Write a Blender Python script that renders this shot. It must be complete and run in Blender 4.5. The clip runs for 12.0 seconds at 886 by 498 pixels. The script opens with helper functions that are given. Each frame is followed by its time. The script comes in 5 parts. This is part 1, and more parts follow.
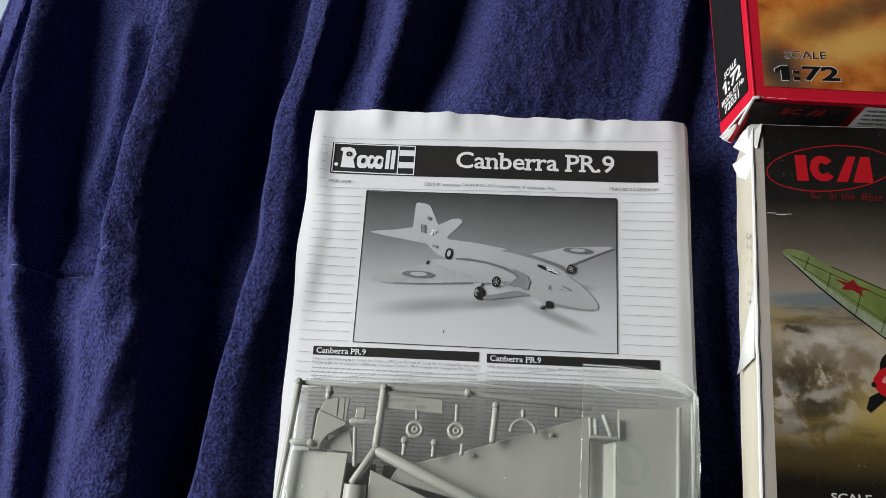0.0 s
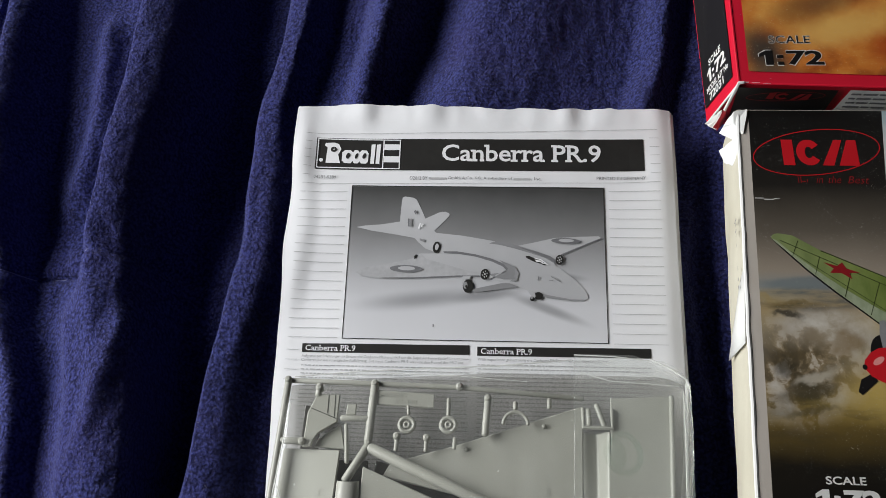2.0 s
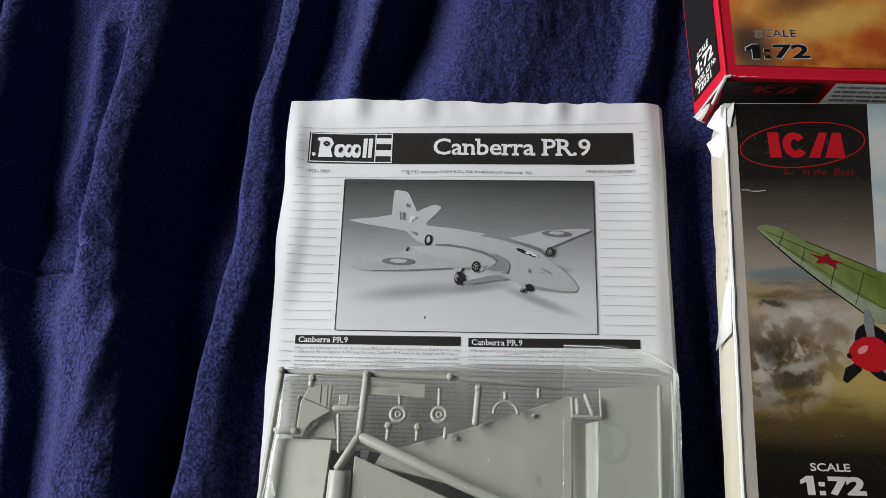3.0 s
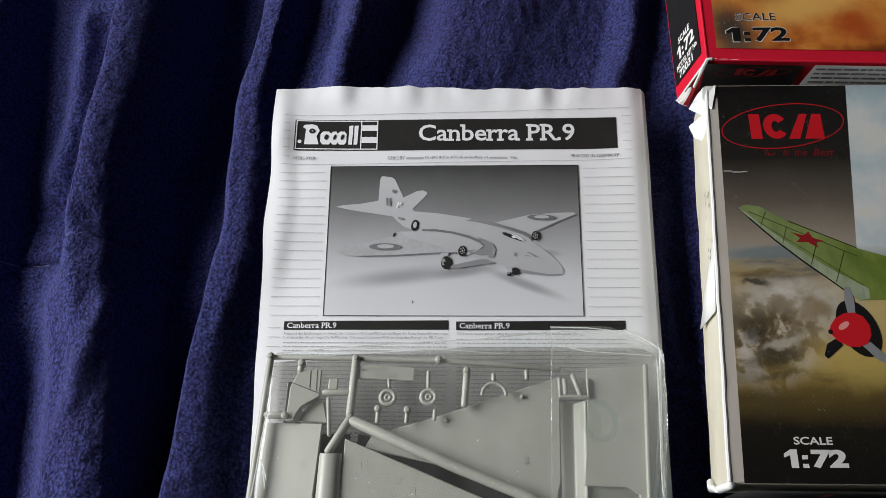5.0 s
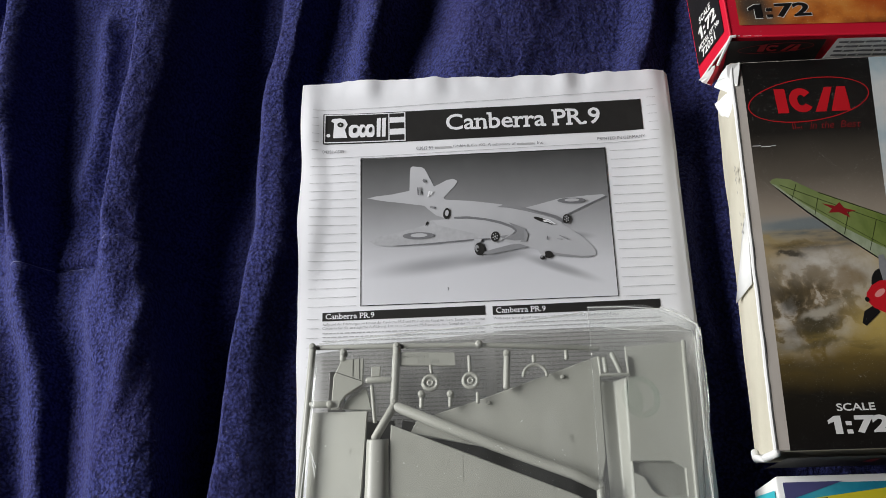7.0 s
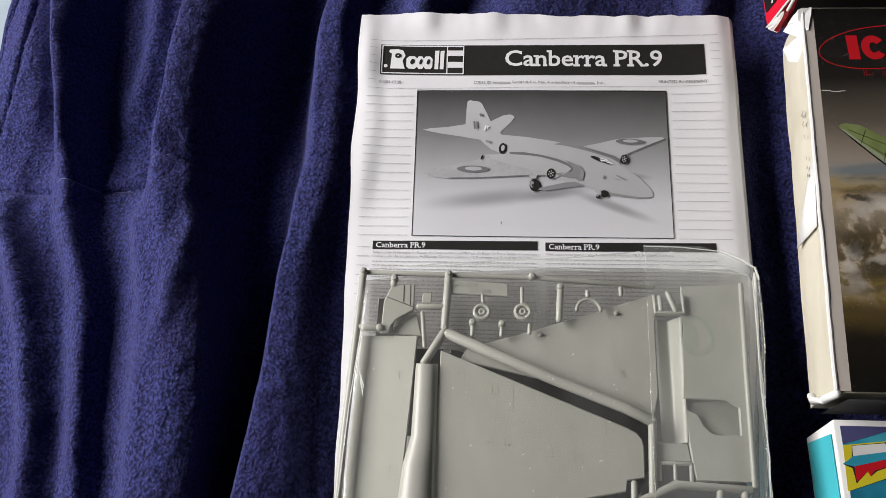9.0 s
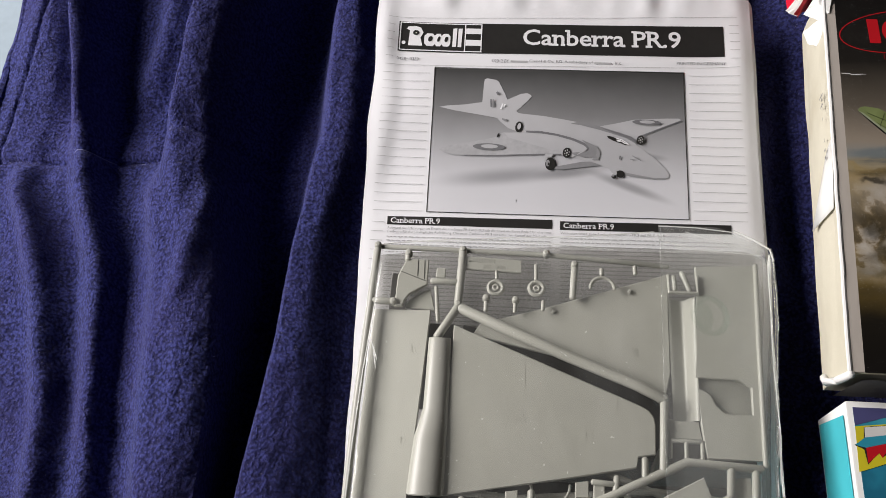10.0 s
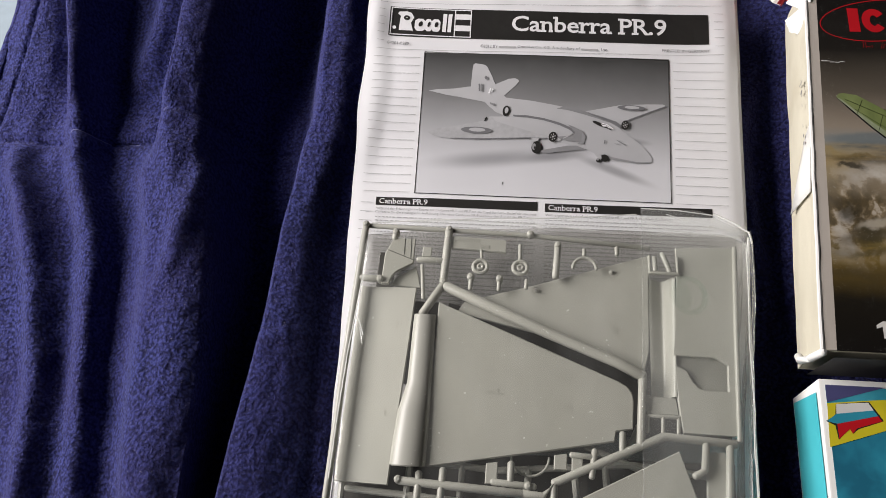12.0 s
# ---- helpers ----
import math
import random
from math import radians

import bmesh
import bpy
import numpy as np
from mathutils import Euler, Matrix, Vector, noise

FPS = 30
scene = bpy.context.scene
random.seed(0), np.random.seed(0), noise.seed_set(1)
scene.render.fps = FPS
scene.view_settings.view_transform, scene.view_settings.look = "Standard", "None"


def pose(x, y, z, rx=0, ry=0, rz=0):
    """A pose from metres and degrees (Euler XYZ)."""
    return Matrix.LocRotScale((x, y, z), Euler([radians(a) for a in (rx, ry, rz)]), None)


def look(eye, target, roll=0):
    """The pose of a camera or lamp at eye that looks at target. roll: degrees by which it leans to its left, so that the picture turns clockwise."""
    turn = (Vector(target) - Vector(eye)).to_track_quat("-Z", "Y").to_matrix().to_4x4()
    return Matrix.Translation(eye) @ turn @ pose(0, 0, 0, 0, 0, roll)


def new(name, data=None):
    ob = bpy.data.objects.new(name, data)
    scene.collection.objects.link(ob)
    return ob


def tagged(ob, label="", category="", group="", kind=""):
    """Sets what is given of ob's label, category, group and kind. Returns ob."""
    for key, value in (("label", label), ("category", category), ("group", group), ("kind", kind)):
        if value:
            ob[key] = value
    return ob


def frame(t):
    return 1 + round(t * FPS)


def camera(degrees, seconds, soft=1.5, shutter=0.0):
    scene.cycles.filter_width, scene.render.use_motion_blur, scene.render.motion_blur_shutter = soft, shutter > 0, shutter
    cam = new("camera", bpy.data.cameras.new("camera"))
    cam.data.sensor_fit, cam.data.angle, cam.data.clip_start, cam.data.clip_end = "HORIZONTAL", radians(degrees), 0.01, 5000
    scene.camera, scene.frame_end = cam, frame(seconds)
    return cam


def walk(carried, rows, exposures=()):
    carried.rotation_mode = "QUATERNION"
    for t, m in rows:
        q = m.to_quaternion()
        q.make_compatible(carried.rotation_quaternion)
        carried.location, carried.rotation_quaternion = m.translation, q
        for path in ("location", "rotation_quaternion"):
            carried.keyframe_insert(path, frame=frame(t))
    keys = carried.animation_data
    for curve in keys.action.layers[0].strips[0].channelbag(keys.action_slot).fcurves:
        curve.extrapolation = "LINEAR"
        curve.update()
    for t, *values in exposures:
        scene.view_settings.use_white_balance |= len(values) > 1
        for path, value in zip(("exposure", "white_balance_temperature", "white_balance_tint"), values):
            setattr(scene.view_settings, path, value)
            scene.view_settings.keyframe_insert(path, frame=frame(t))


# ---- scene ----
cam = camera(54.8, 12.0, soft=0.7)
PATH = [
    (0, (0.006, 0.027, 0.451), (-0.134, 0.862, -1.361), -6.4),
    (0.5, (0.007, 0.027, 0.447), (-0.123, 0.863, -1.365), -6.2),
    (1, (0.004, 0.029, 0.445), (-0.12, 0.862, -1.369), -6.4),
    (1.5, (0.004, 0.027, 0.446), (-0.116, 0.864, -1.366), -6.3),
    (2, (0.006, 0.026, 0.447), (-0.106, 0.859, -1.368), -6.1),
    (2.5, (0.007, 0.025, 0.448), (-0.105, 0.855, -1.367), -6.1),
    (3, (0.01, 0.021, 0.45), (-0.098, 0.852, -1.367), -6.0),
    (3.5, (0.011, 0.017, 0.452), (-0.094, 0.848, -1.364), -5.9),
    (5.3, (0.008, 0.013, 0.45), (-0.062, 0.834, -1.373), -4.6),
    (5.5, (0.005, 0.011, 0.449), (-0.074, 0.839, -1.37), -5.3),
    (6, (-0.012, 0.014, 0.449), (-0.103, 0.844, -1.368), -7.0),
    (6.5, (-0.01, 0.009, 0.451), (-0.1, 0.848, -1.362), -7.9),
    (6.7, (-0.007, 0.008, 0.454), (-0.086, 0.833, -1.366), -7.4),
    (8.5, (-0.018, -0.015, 0.442), (-0.117, 0.798, -1.382), -6.5),
    (9, (-0.03, -0.021, 0.437), (-0.136, 0.783, -1.391), -6.1),
    (9.5, (-0.032, -0.025, 0.438), (-0.154, 0.768, -1.394), -6.7),
    (10, (-0.034, -0.03, 0.434), (-0.154, 0.761, -1.399), -5.9),
    (10.5, (-0.035, -0.031, 0.434), (-0.161, 0.757, -1.4), -6.0),
    (11, (-0.031, -0.031, 0.437), (-0.156, 0.752, -1.399), -5.8),
    (11.5, (-0.029, -0.035, 0.44), (-0.147, 0.753, -1.394), -5.2),
    (12, (-0.027, -0.041, 0.439), (-0.143, 0.742, -1.398), -5.1),
]
walk(cam, [(t, look(eye, target, roll)) for t, eye, target, roll in PATH],
     exposures=[(0, 0.0, 6400, 5), (6.7, 0.0, 6400, 6), (9.0, 0.1, 6650, 10), (12.0, 0.12, 6800, 11)])

# ---- light, room daylight from one window ----
world = bpy.data.worlds.new("sky")
scene.world = world
world.use_nodes = True
wn = world.node_tree
sky = wn.nodes.new("ShaderNodeTexSky")
sky.sky_type, sky.sun_disc = "NISHITA", False
sky.sun_elevation, sky.sun_rotation = radians(40), radians(200)
wn.links.new(sky.outputs[0], wn.nodes["Background"].inputs[0])
wn.nodes["Background"].inputs[1].default_value = 0.08
window_lamp = bpy.data.lights.new("window_light", "AREA")
window_lamp.shape, window_lamp.size, window_lamp.size_y = "RECTANGLE", 1.0, 0.52
window_lamp.energy, window_lamp.color = 23.8, (1.0, 0.968, 0.965)
new("window_light", window_lamp).matrix_world = look((-0.97, 0.33, 0.53), (0.0, 0.33, 0.05))
scene.view_settings.exposure = 0.0

# ---- materials ----


class Graph:
    """Short spelling for node graphs."""

    def __init__(self, name):
        self.mat = bpy.data.materials.new(name)
        self.mat.use_nodes = True
        self.t = self.mat.node_tree
        self.bsdf = self.t.nodes["Principled BSDF"]
        self.out = self.t.nodes["Material Output"]
        self.pos = self.add("ShaderNodeTexCoord").outputs["Object"]

    def add(self, kind):
        return self.t.nodes.new(kind)

    def put(self, socket, v):
        if isinstance(v, bpy.types.NodeSocket):
            self.t.links.new(v, socket)
        elif isinstance(v, tuple) and len(v) == 3 and socket.type == "RGBA":
            socket.default_value = (*v, 1)
        else:
            socket.default_value = v

    def math(self, op, a, b=0.0, c=0.0, clamp=False):
        n = self.add("ShaderNodeMath")
        n.operation, n.use_clamp = op, clamp
        for s, v in zip(n.inputs, (a, b, c)):
            self.put(s, v)
        return n.outputs[0]

    def noise(self, scale, detail=3.0, rough=0.55, vec=None, stretch=None):
        v = vec or self.pos
        if stretch:
            m = self.add("ShaderNodeMapping")
            self.put(m.inputs[0], v)
            m.inputs["Scale"].default_value = stretch
            v = m.outputs[0]
        n = self.add("ShaderNodeTexNoise")
        self.put(n.inputs["Vector"], v)
        for k, x in (("Scale", scale), ("Detail", detail), ("Roughness", rough)):
            n.inputs[k].default_value = x
        return n

    def mix(self, f, a, b):
        n = self.add("ShaderNodeMix")
        n.data_type = "RGBA"
        self.put(n.inputs[0], f)
        self.put(n.inputs[6], a)
        self.put(n.inputs[7], b)
        return n.outputs[2]

    def ramp(self, f, stops):
        n = self.add("ShaderNodeValToRGB")
        e = n.color_ramp.elements
        while len(e) < len(stops):
            e.new(0.5)
        for el, (p, c) in zip(e, stops):
            el.position, el.color = p, (*c, 1)
        self.put(n.inputs[0], f)
        return n.outputs[0]

    def bump(self, h, strength=0.3, dist=0.001, normal=None):
        n = self.add("ShaderNodeBump")
        n.inputs["Strength"].default_value, n.inputs["Distance"].default_value = strength, dist
        self.put(n.inputs["Height"], h)
        if normal:
            self.put(n.inputs["Normal"], normal)
        return n.outputs[0]

    def set(self, **kv):
        for k, v in kv.items():
            self.put(self.bsdf.inputs[k.replace("_", " ")], v)
        return self.mat

    def warped(self, scale, amount):
        """Object coordinates pushed about by noise."""
        n = self.noise(scale, 4)
        a = self.add("ShaderNodeVectorMath")
        a.operation = "SUBTRACT"
        self.put(a.inputs[0], n.outputs["Color"])
        a.inputs[1].default_value = (0.5, 0.5, 0.5)
        b = self.add("ShaderNodeVectorMath")
        b.operation = "MULTIPLY_ADD"
        self.put(b.inputs[0], a.outputs[0])
        b.inputs[1].default_value = (amount, amount, 0)
        self.put(b.inputs[2], self.pos)
        return b.outputs[0]

    def spot(self, vec, cx, cy, rx, ry, turn=0, soft=0.5):
        """1 inside an ellipse, falling to 0 at its rim."""
        m = self.add("ShaderNodeMapping")
        m.vector_type = "TEXTURE"
        self.put(m.inputs[0], vec)
        m.inputs["Location"].default_value = (cx, cy, 0)
        m.inputs["Rotation"].default_value = (0, 0, radians(turn))
        m.inputs["Scale"].default_value = (rx, ry, 1)
        s = self.add("ShaderNodeSeparateXYZ")
        self.put(s.inputs[0], m.outputs[0])
        q = self.math("ADD", self.math("MULTIPLY", s.outputs[0], s.outputs[0]), self.math("MULTIPLY", s.outputs[1], s.outputs[1]))
        r = self.math("SQRT", q)
        n = self.add("ShaderNodeMapRange")
        n.interpolation_type = "SMOOTHSTEP"
        self.put(n.inputs[0], r)
        for i, v in enumerate((1 - soft, 1 + soft * 0.4, 1.0, 0.0)):
            n.inputs[1 + i].default_value = v
        return n.outputs[0]

    def axis(self, vec, i):
        s = self.add("ShaderNodeSeparateXYZ")
        self.put(s.inputs[0], vec)
        return s.outputs[i]

    def span(self, v, a, b):
        n = self.add("ShaderNodeMapRange")
        self.put(n.inputs[0], v)
        n.inputs[1].default_value, n.inputs[2].default_value = a, b
        return n.outputs[0]


def plain(name, colour, rough=0.5, vary=0.08, scale=60.0, bump=0.1, metal=0.0, dist=0.0004, spec=0.5):
    g = Graph(name)
    n1, n2 = g.noise(scale, 4).outputs[0], g.noise(scale * 9, 3).outputs[0]
    f = g.math("ADD", g.math("MULTIPLY", n1, 0.6), g.math("MULTIPLY", n2, 0.4))
    lo = tuple(c * (1 - vary) for c in colour)
    hi = tuple(min(1, c * (1 + vary)) for c in colour)
    return g.set(Base_Color=g.mix(g.span(f, 0.3, 0.7), lo, hi), Roughness=rough,
                 Metallic=metal, Specular_IOR_Level=spec, Normal=g.bump(f, bump, dist))


def worn_print(name, colour, rough=0.3, fleck=0.72):
    """Ink on card with pale scuffs and specks."""
    g = Graph(name)
    big, fine = g.noise(35, 3).outputs[0], g.noise(900, 2, 0.6).outputs[0]
    specks = g.math("MULTIPLY", g.span(fine, fleck, fleck + 0.05), g.span(big, 0.4, 0.6))
    base = g.mix(big, tuple(c * 0.85 for c in colour), tuple(min(1, c * 1.15) for c in colour))
    return g.set(Base_Color=g.mix(g.math("MULTIPLY", specks, 0.6), base, (0.6, 0.58, 0.55)), Roughness=rough, Normal=g.bump(big, 0.08, 0.001))


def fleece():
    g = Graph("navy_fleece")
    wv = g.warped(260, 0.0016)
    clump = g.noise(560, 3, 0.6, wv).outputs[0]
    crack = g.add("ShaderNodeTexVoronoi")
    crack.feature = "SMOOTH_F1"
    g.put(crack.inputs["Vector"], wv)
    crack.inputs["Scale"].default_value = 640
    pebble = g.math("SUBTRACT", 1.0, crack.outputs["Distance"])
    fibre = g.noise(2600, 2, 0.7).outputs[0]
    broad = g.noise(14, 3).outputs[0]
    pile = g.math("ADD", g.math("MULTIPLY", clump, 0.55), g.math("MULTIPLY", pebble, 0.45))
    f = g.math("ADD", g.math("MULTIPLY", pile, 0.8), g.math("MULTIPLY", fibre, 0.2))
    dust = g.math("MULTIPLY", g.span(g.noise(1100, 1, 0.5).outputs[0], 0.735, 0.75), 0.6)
    # Pile hollows coloured darker: shade between the clumps is put into the colour.
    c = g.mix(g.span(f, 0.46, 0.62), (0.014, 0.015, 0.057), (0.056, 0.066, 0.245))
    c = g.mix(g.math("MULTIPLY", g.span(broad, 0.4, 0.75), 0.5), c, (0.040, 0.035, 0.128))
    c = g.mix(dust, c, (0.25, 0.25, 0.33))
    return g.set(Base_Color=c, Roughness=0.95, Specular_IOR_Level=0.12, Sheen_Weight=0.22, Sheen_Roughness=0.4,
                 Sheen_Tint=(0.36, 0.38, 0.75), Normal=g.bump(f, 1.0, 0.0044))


def paper():
    g = Graph("printed_paper")
    a, b = g.noise(30, 4).outputs[0], g.noise(700, 3).outputs[0]
    h = g.math("ADD", a, g.math("MULTIPLY", b, 0.08))
    return g.set(Base_Color=g.mix(a, (0.73, 0.73, 0.76), (0.80, 0.80, 0.82)), Roughness=0.6, Normal=g.bump(h, 0.25, 0.002))


def photo():
    """The printed photograph's backdrop: dark above, pale below, soft printed shade under the model."""
    g = Graph("printed_photo")
    y = g.axis(g.pos, 1)
    c = g.ramp(g.math("ADD", g.span(y, 0.166, 0.253), g.math("MULTIPLY", g.noise(60).outputs[0], 0.06)),
               [(0.0, (0.66, 0.66, 0.69)), (0.25, (0.60, 0.60, 0.63)), (0.45, (0.43, 0.43, 0.45)), (0.7, (0.21, 0.21, 0.215)), (1.0, (0.055, 0.055, 0.055))])
    for s in ((-0.030, 0.1885, 0.034, 0.0050, 6, 0.9), (0.004, 0.1915, 0.018, 0.0035, 8, 0.8), (0.036, 0.1845, 0.022, 0.0030, -21, 0.8), (0.046, 0.202, 0.010, 0.002, -5, 0.9)):
        c = g.mix(g.math("MULTIPLY", g.spot(g.pos, *s), 0.6), c, (0.16, 0.16, 0.17))
    return g.set(Base_Color=c, Roughness=0.45)


def model_skin():
    g = Graph("printed_model_skin")
    n = g.noise(70, 2).outputs[0]
    y = g.span(g.axis(g.pos, 1), 0.188, 0.246)
    c = g.mix(y, (0.44, 0.44, 0.46), (0.53, 0.53, 0.55))
    return g.set(Base_Color=g.mix(g.math("MULTIPLY", n, 0.6), c, (0.36, 0.36, 0.37)), Roughness=0.45)


def kit_plastic():
    g = Graph("grey_kit_plastic")
    n = g.noise(45, 3).outputs[0]
    s = g.math("MULTIPLY", g.span(g.noise(520, 1, 0.5).outputs[0], 0.755, 0.775), 0.7)
    c = g.mix(n, (0.325, 0.325, 0.292), (0.380, 0.380, 0.342))
    return g.set(Base_Color=g.mix(s, c, (0.7, 0.7, 0.68)), Roughness=0.36, Normal=g.bump(n, 0.05, 0.001))


def clear_film(name="clear_film", haze=0.02, streak=0.085):
    g = Graph(name)
    n = g.noise(34, 4, 0.6, g.warped(20, 0.02), (1.0, 0.4, 1.0)).outputs[0]
    nrm = g.bump(n, 0.6, 0.006)
    tr, gl, df = g.add("ShaderNodeBsdfTransparent"), g.add("ShaderNodeBsdfGlossy"), g.add("ShaderNodeBsdfDiffuse")
    tr.inputs[0].default_value = (0.96, 0.97, 0.96, 1)
    gl.inputs["Roughness"].default_value = 0.2
    df.inputs[0].default_value = (0.75, 0.76, 0.74, 1)
    g.put(gl.inputs["Normal"], nrm)
    fr = g.add("ShaderNodeFresnel")
    fr.inputs[0].default_value = 1.45
    g.put(fr.inputs["Normal"], nrm)
    m1, m2 = g.add("ShaderNodeMixShader"), g.add("ShaderNodeMixShader")
    g.put(m1.inputs[0], g.math("MULTIPLY_ADD", g.span(n, 0.35, 0.75), streak, haze))
    g.put(m1.inputs[1], tr.outputs[0])
    g.put(m1.inputs[2], df.outputs[0])
    g.put(m2.inputs[0], fr.outputs[0])
    g.put(m2.inputs[1], m1.outputs[0])
    g.put(m2.inputs[2], gl.outputs[0])
    g.put(g.out.inputs[0], m2.outputs[0])
    return g.mat


def fighter_art():
    """Painted lid: black sky, haze, horizon, smoke over an ochre field."""
    g = Graph("painted_lid_art")
    wv = g.warped(55, 0.016)
    wide = g.warped(120, 0.010)
    y = g.axis(g.pos, 1)
    x = g.axis(g.pos, 0)
    base = g.ramp(g.span(g.axis(g.warped(40, 0.006), 1), 0.070, 0.280),
                  [(0.0, (0.006, 0.005, 0.005)), (0.135, (0.012, 0.010, 0.007)), (0.215, (0.13, 0.088, 0.024)), (0.285, (0.46, 0.32, 0.09)), (0.40, (0.54, 0.41, 0.17)),
                   (0.47, (0.36, 0.27, 0.14)), (0.505, (0.25, 0.29, 0.30)), (0.56, (0.31, 0.26, 0.205)), (0.66, (0.115, 0.096, 0.075)), (0.78, (0.016, 0.014, 0.012)), (1.0, (0.006, 0.006, 0.006))])
    streak = g.noise(85, 4, 0.6, g.warped(20, 0.02), (0.28, 2.4, 1)).outputs[0]
    c = g.mix(g.math("MULTIPLY", g.math("MULTIPLY", g.span(streak, 0.5, 0.7), 0.6), g.spot(g.pos, 0.16, 0.115, 0.07, 0.022)), base, (0.06, 0.045, 0.02))
    for cx, cy, rx, ry, turn, k, colour in ((0.15, 0.16, 0.03, 0.016, 20, 0.9, (0.34, 0.3, 0.25)),
                                            (0.166, 0.152, 0.022, 0.012, 10, 0.8, (0.42, 0.39, 0.34)),
                                            (0.152, 0.152, 0.01, 0.008, 40, 0.8, (0.17, 0.12, 0.055)),
                                            (0.137, 0.138, 0.013, 0.012, 10, 0.9, (0.04, 0.035, 0.022)),
                                            (0.147, 0.128, 0.012, 0.008, -10, 0.9, (0.05, 0.045, 0.02))):
        c = g.mix(g.math("MULTIPLY", g.spot(wv if rx > 0.011 else wide, cx, cy, rx, ry, turn, 0.7), k), c, colour)
    for cx, cy, rx, ry, turn, k, colour in ((0.133, 0.124, 0.009, 0.005, 0, 0.8, (0.07, 0.06, 0.03)),
                                            (0.145, 0.141, 0.008, 0.006, 30, 0.8, (0.36, 0.31, 0.25)),
                                            (0.15, 0.134, 0.01, 0.004, 15, 0.8, (0.44, 0.4, 0.34)),
                                            (0.137, 0.1305, 0.01, 0.003, 10, 0.8, (0.38, 0.33, 0.27)),
                                            (0.129, 0.145, 0.006, 0.014, 0, 0.7, (0.3, 0.26, 0.22))):
        c = g.mix(g.math("MULTIPLY", g.spot(wv if rx > 0.011 else wide, cx, cy, rx, ry, turn, 0.7), k), c, colour)
    for cx, cy, rx, ry, turn, k, colour in ((0.14, 0.171, 0.008, 0.003, 0, 0.9, (0.05, 0.045, 0.03)),
                                            (0.148, 0.1715, 0.01, 0.002, 0, 0.8, (0.06, 0.05, 0.03)),
                                            (0.13, 0.174, 0.01, 0.0025, 0, 0.7, (0.33, 0.24, 0.09)),
                                            (0.16, 0.128, 0.018, 0.01, 0, 0.5, (0.4, 0.3, 0.1)),
                                            (0.165, 0.143, 0.012, 0.012, 0, 0.5, (0.36, 0.27, 0.12))):
        c = g.mix(g.math("MULTIPLY", g.spot(wv if rx > 0.011 else wide, cx, cy, rx, ry, turn, 0.7), k), c, colour)
    puff = g.noise(72, 7, 0.58, g.warped(50, 0.013)).outputs[0]
    smoke = g.ramp(puff, [(0.30, (0.030, 0.024, 0.014)), (0.43, (0.10, 0.072, 0.035)), (0.475, (0.24, 0.18, 0.105)), (0.50, (0.46, 0.40, 0.32)), (0.64, (0.64, 0.60, 0.54))])
    c = g.mix(g.math("MULTIPLY", g.spot(wv, 0.143, 0.142, 0.032, 0.024, 14, 0.8), 0.92), c, smoke)
    c = g.mix(g.math("MULTIPLY", g.spot(wv, 0.163, 0.160, 0.020, 0.010, 15, 0.7), 0.7), c, g.ramp(puff, [(0.38, (0.36, 0.29, 0.20)), (0.6, (0.64, 0.60, 0.53))]))
    for cx, cy, rx, ry, turn, k, colour in ((0.165, 0.153, 0.011, 0.006, 25, 0.75, (0.21, 0.14, 0.06)), (0.137, 0.142, 0.007, 0.006, 10, 0.85, (0.040, 0.033, 0.020)),
                                            (0.145, 0.131, 0.015, 0.004, 12, 0.85, (0.055, 0.044, 0.022)), (0.150, 0.1375, 0.012, 0.003, 18, 0.7, (0.52, 0.47, 0.38)),
                                            (0.186, 0.128, 0.022, 0.014, 0, 0.6, (0.52, 0.38, 0.11)), (0.145, 0.1215, 0.014, 0.002, 8, 0.7, (0.09, 0.07, 0.03))):
        c = g.mix(g.math("MULTIPLY", g.spot(wide, cx, cy, rx, ry, turn, 0.7), k), c, colour)
    ground = g.noise(90, 5, 0.6, None, (0.4, 2.0, 1)).outputs[0]
    c = g.mix(g.math("MULTIPLY", g.spot(g.pos, 0.148, 0.174, 0.036, 0.0065, 0, 0.4), 0.6), c, g.ramp(ground, [(0.38, (0.05, 0.045, 0.025)), (0.5, (0.27, 0.19, 0.075)), (0.62, (0.36, 0.27, 0.13))]))
    c = g.mix(g.math("MULTIPLY", g.spot(g.warped(60, 0.004), 0.153, 0.1815, 0.026, 0.0035, 0, 0.5), 0.75), c, (0.15, 0.18, 0.19))
    c = g.mix(g.math("MULTIPLY", g.spot(wide, 0.141, 0.1665, 0.008, 0.0022, 0, 0.6), 0.9), c, (0.045, 0.038, 0.026))
    # pale sky panel past the black one
    pale = g.ramp(g.noise(30, 4).outputs[0], [(0.35, (0.42, 0.52, 0.56)), (0.6, (0.66, 0.66, 0.64)), (0.75, (0.70, 0.58, 0.44))])
    edge = g.math("SUBTRACT", x, g.math("MULTIPLY", g.math("SUBTRACT", y, 0.276), 0.118))
    c = g.mix(g.math("MULTIPLY", g.math("GREATER_THAN", edge, 0.2012), g.span(y, 0.178, 0.186)), c, pale)
    fine, big = g.noise(1500, 2, 0.6).outputs[0], g.noise(38, 3).outputs[0]
    c = g.mix(g.math("MULTIPLY", g.math("MULTIPLY", g.span(fine, 0.66, 0.70), g.span(big, 0.42, 0.6)), 0.5), c, (0.5, 0.48, 0.45))
    return g.set(Base_Color=c, Roughness=0.34, Normal=g.bump(big, 0.10, 0.002))


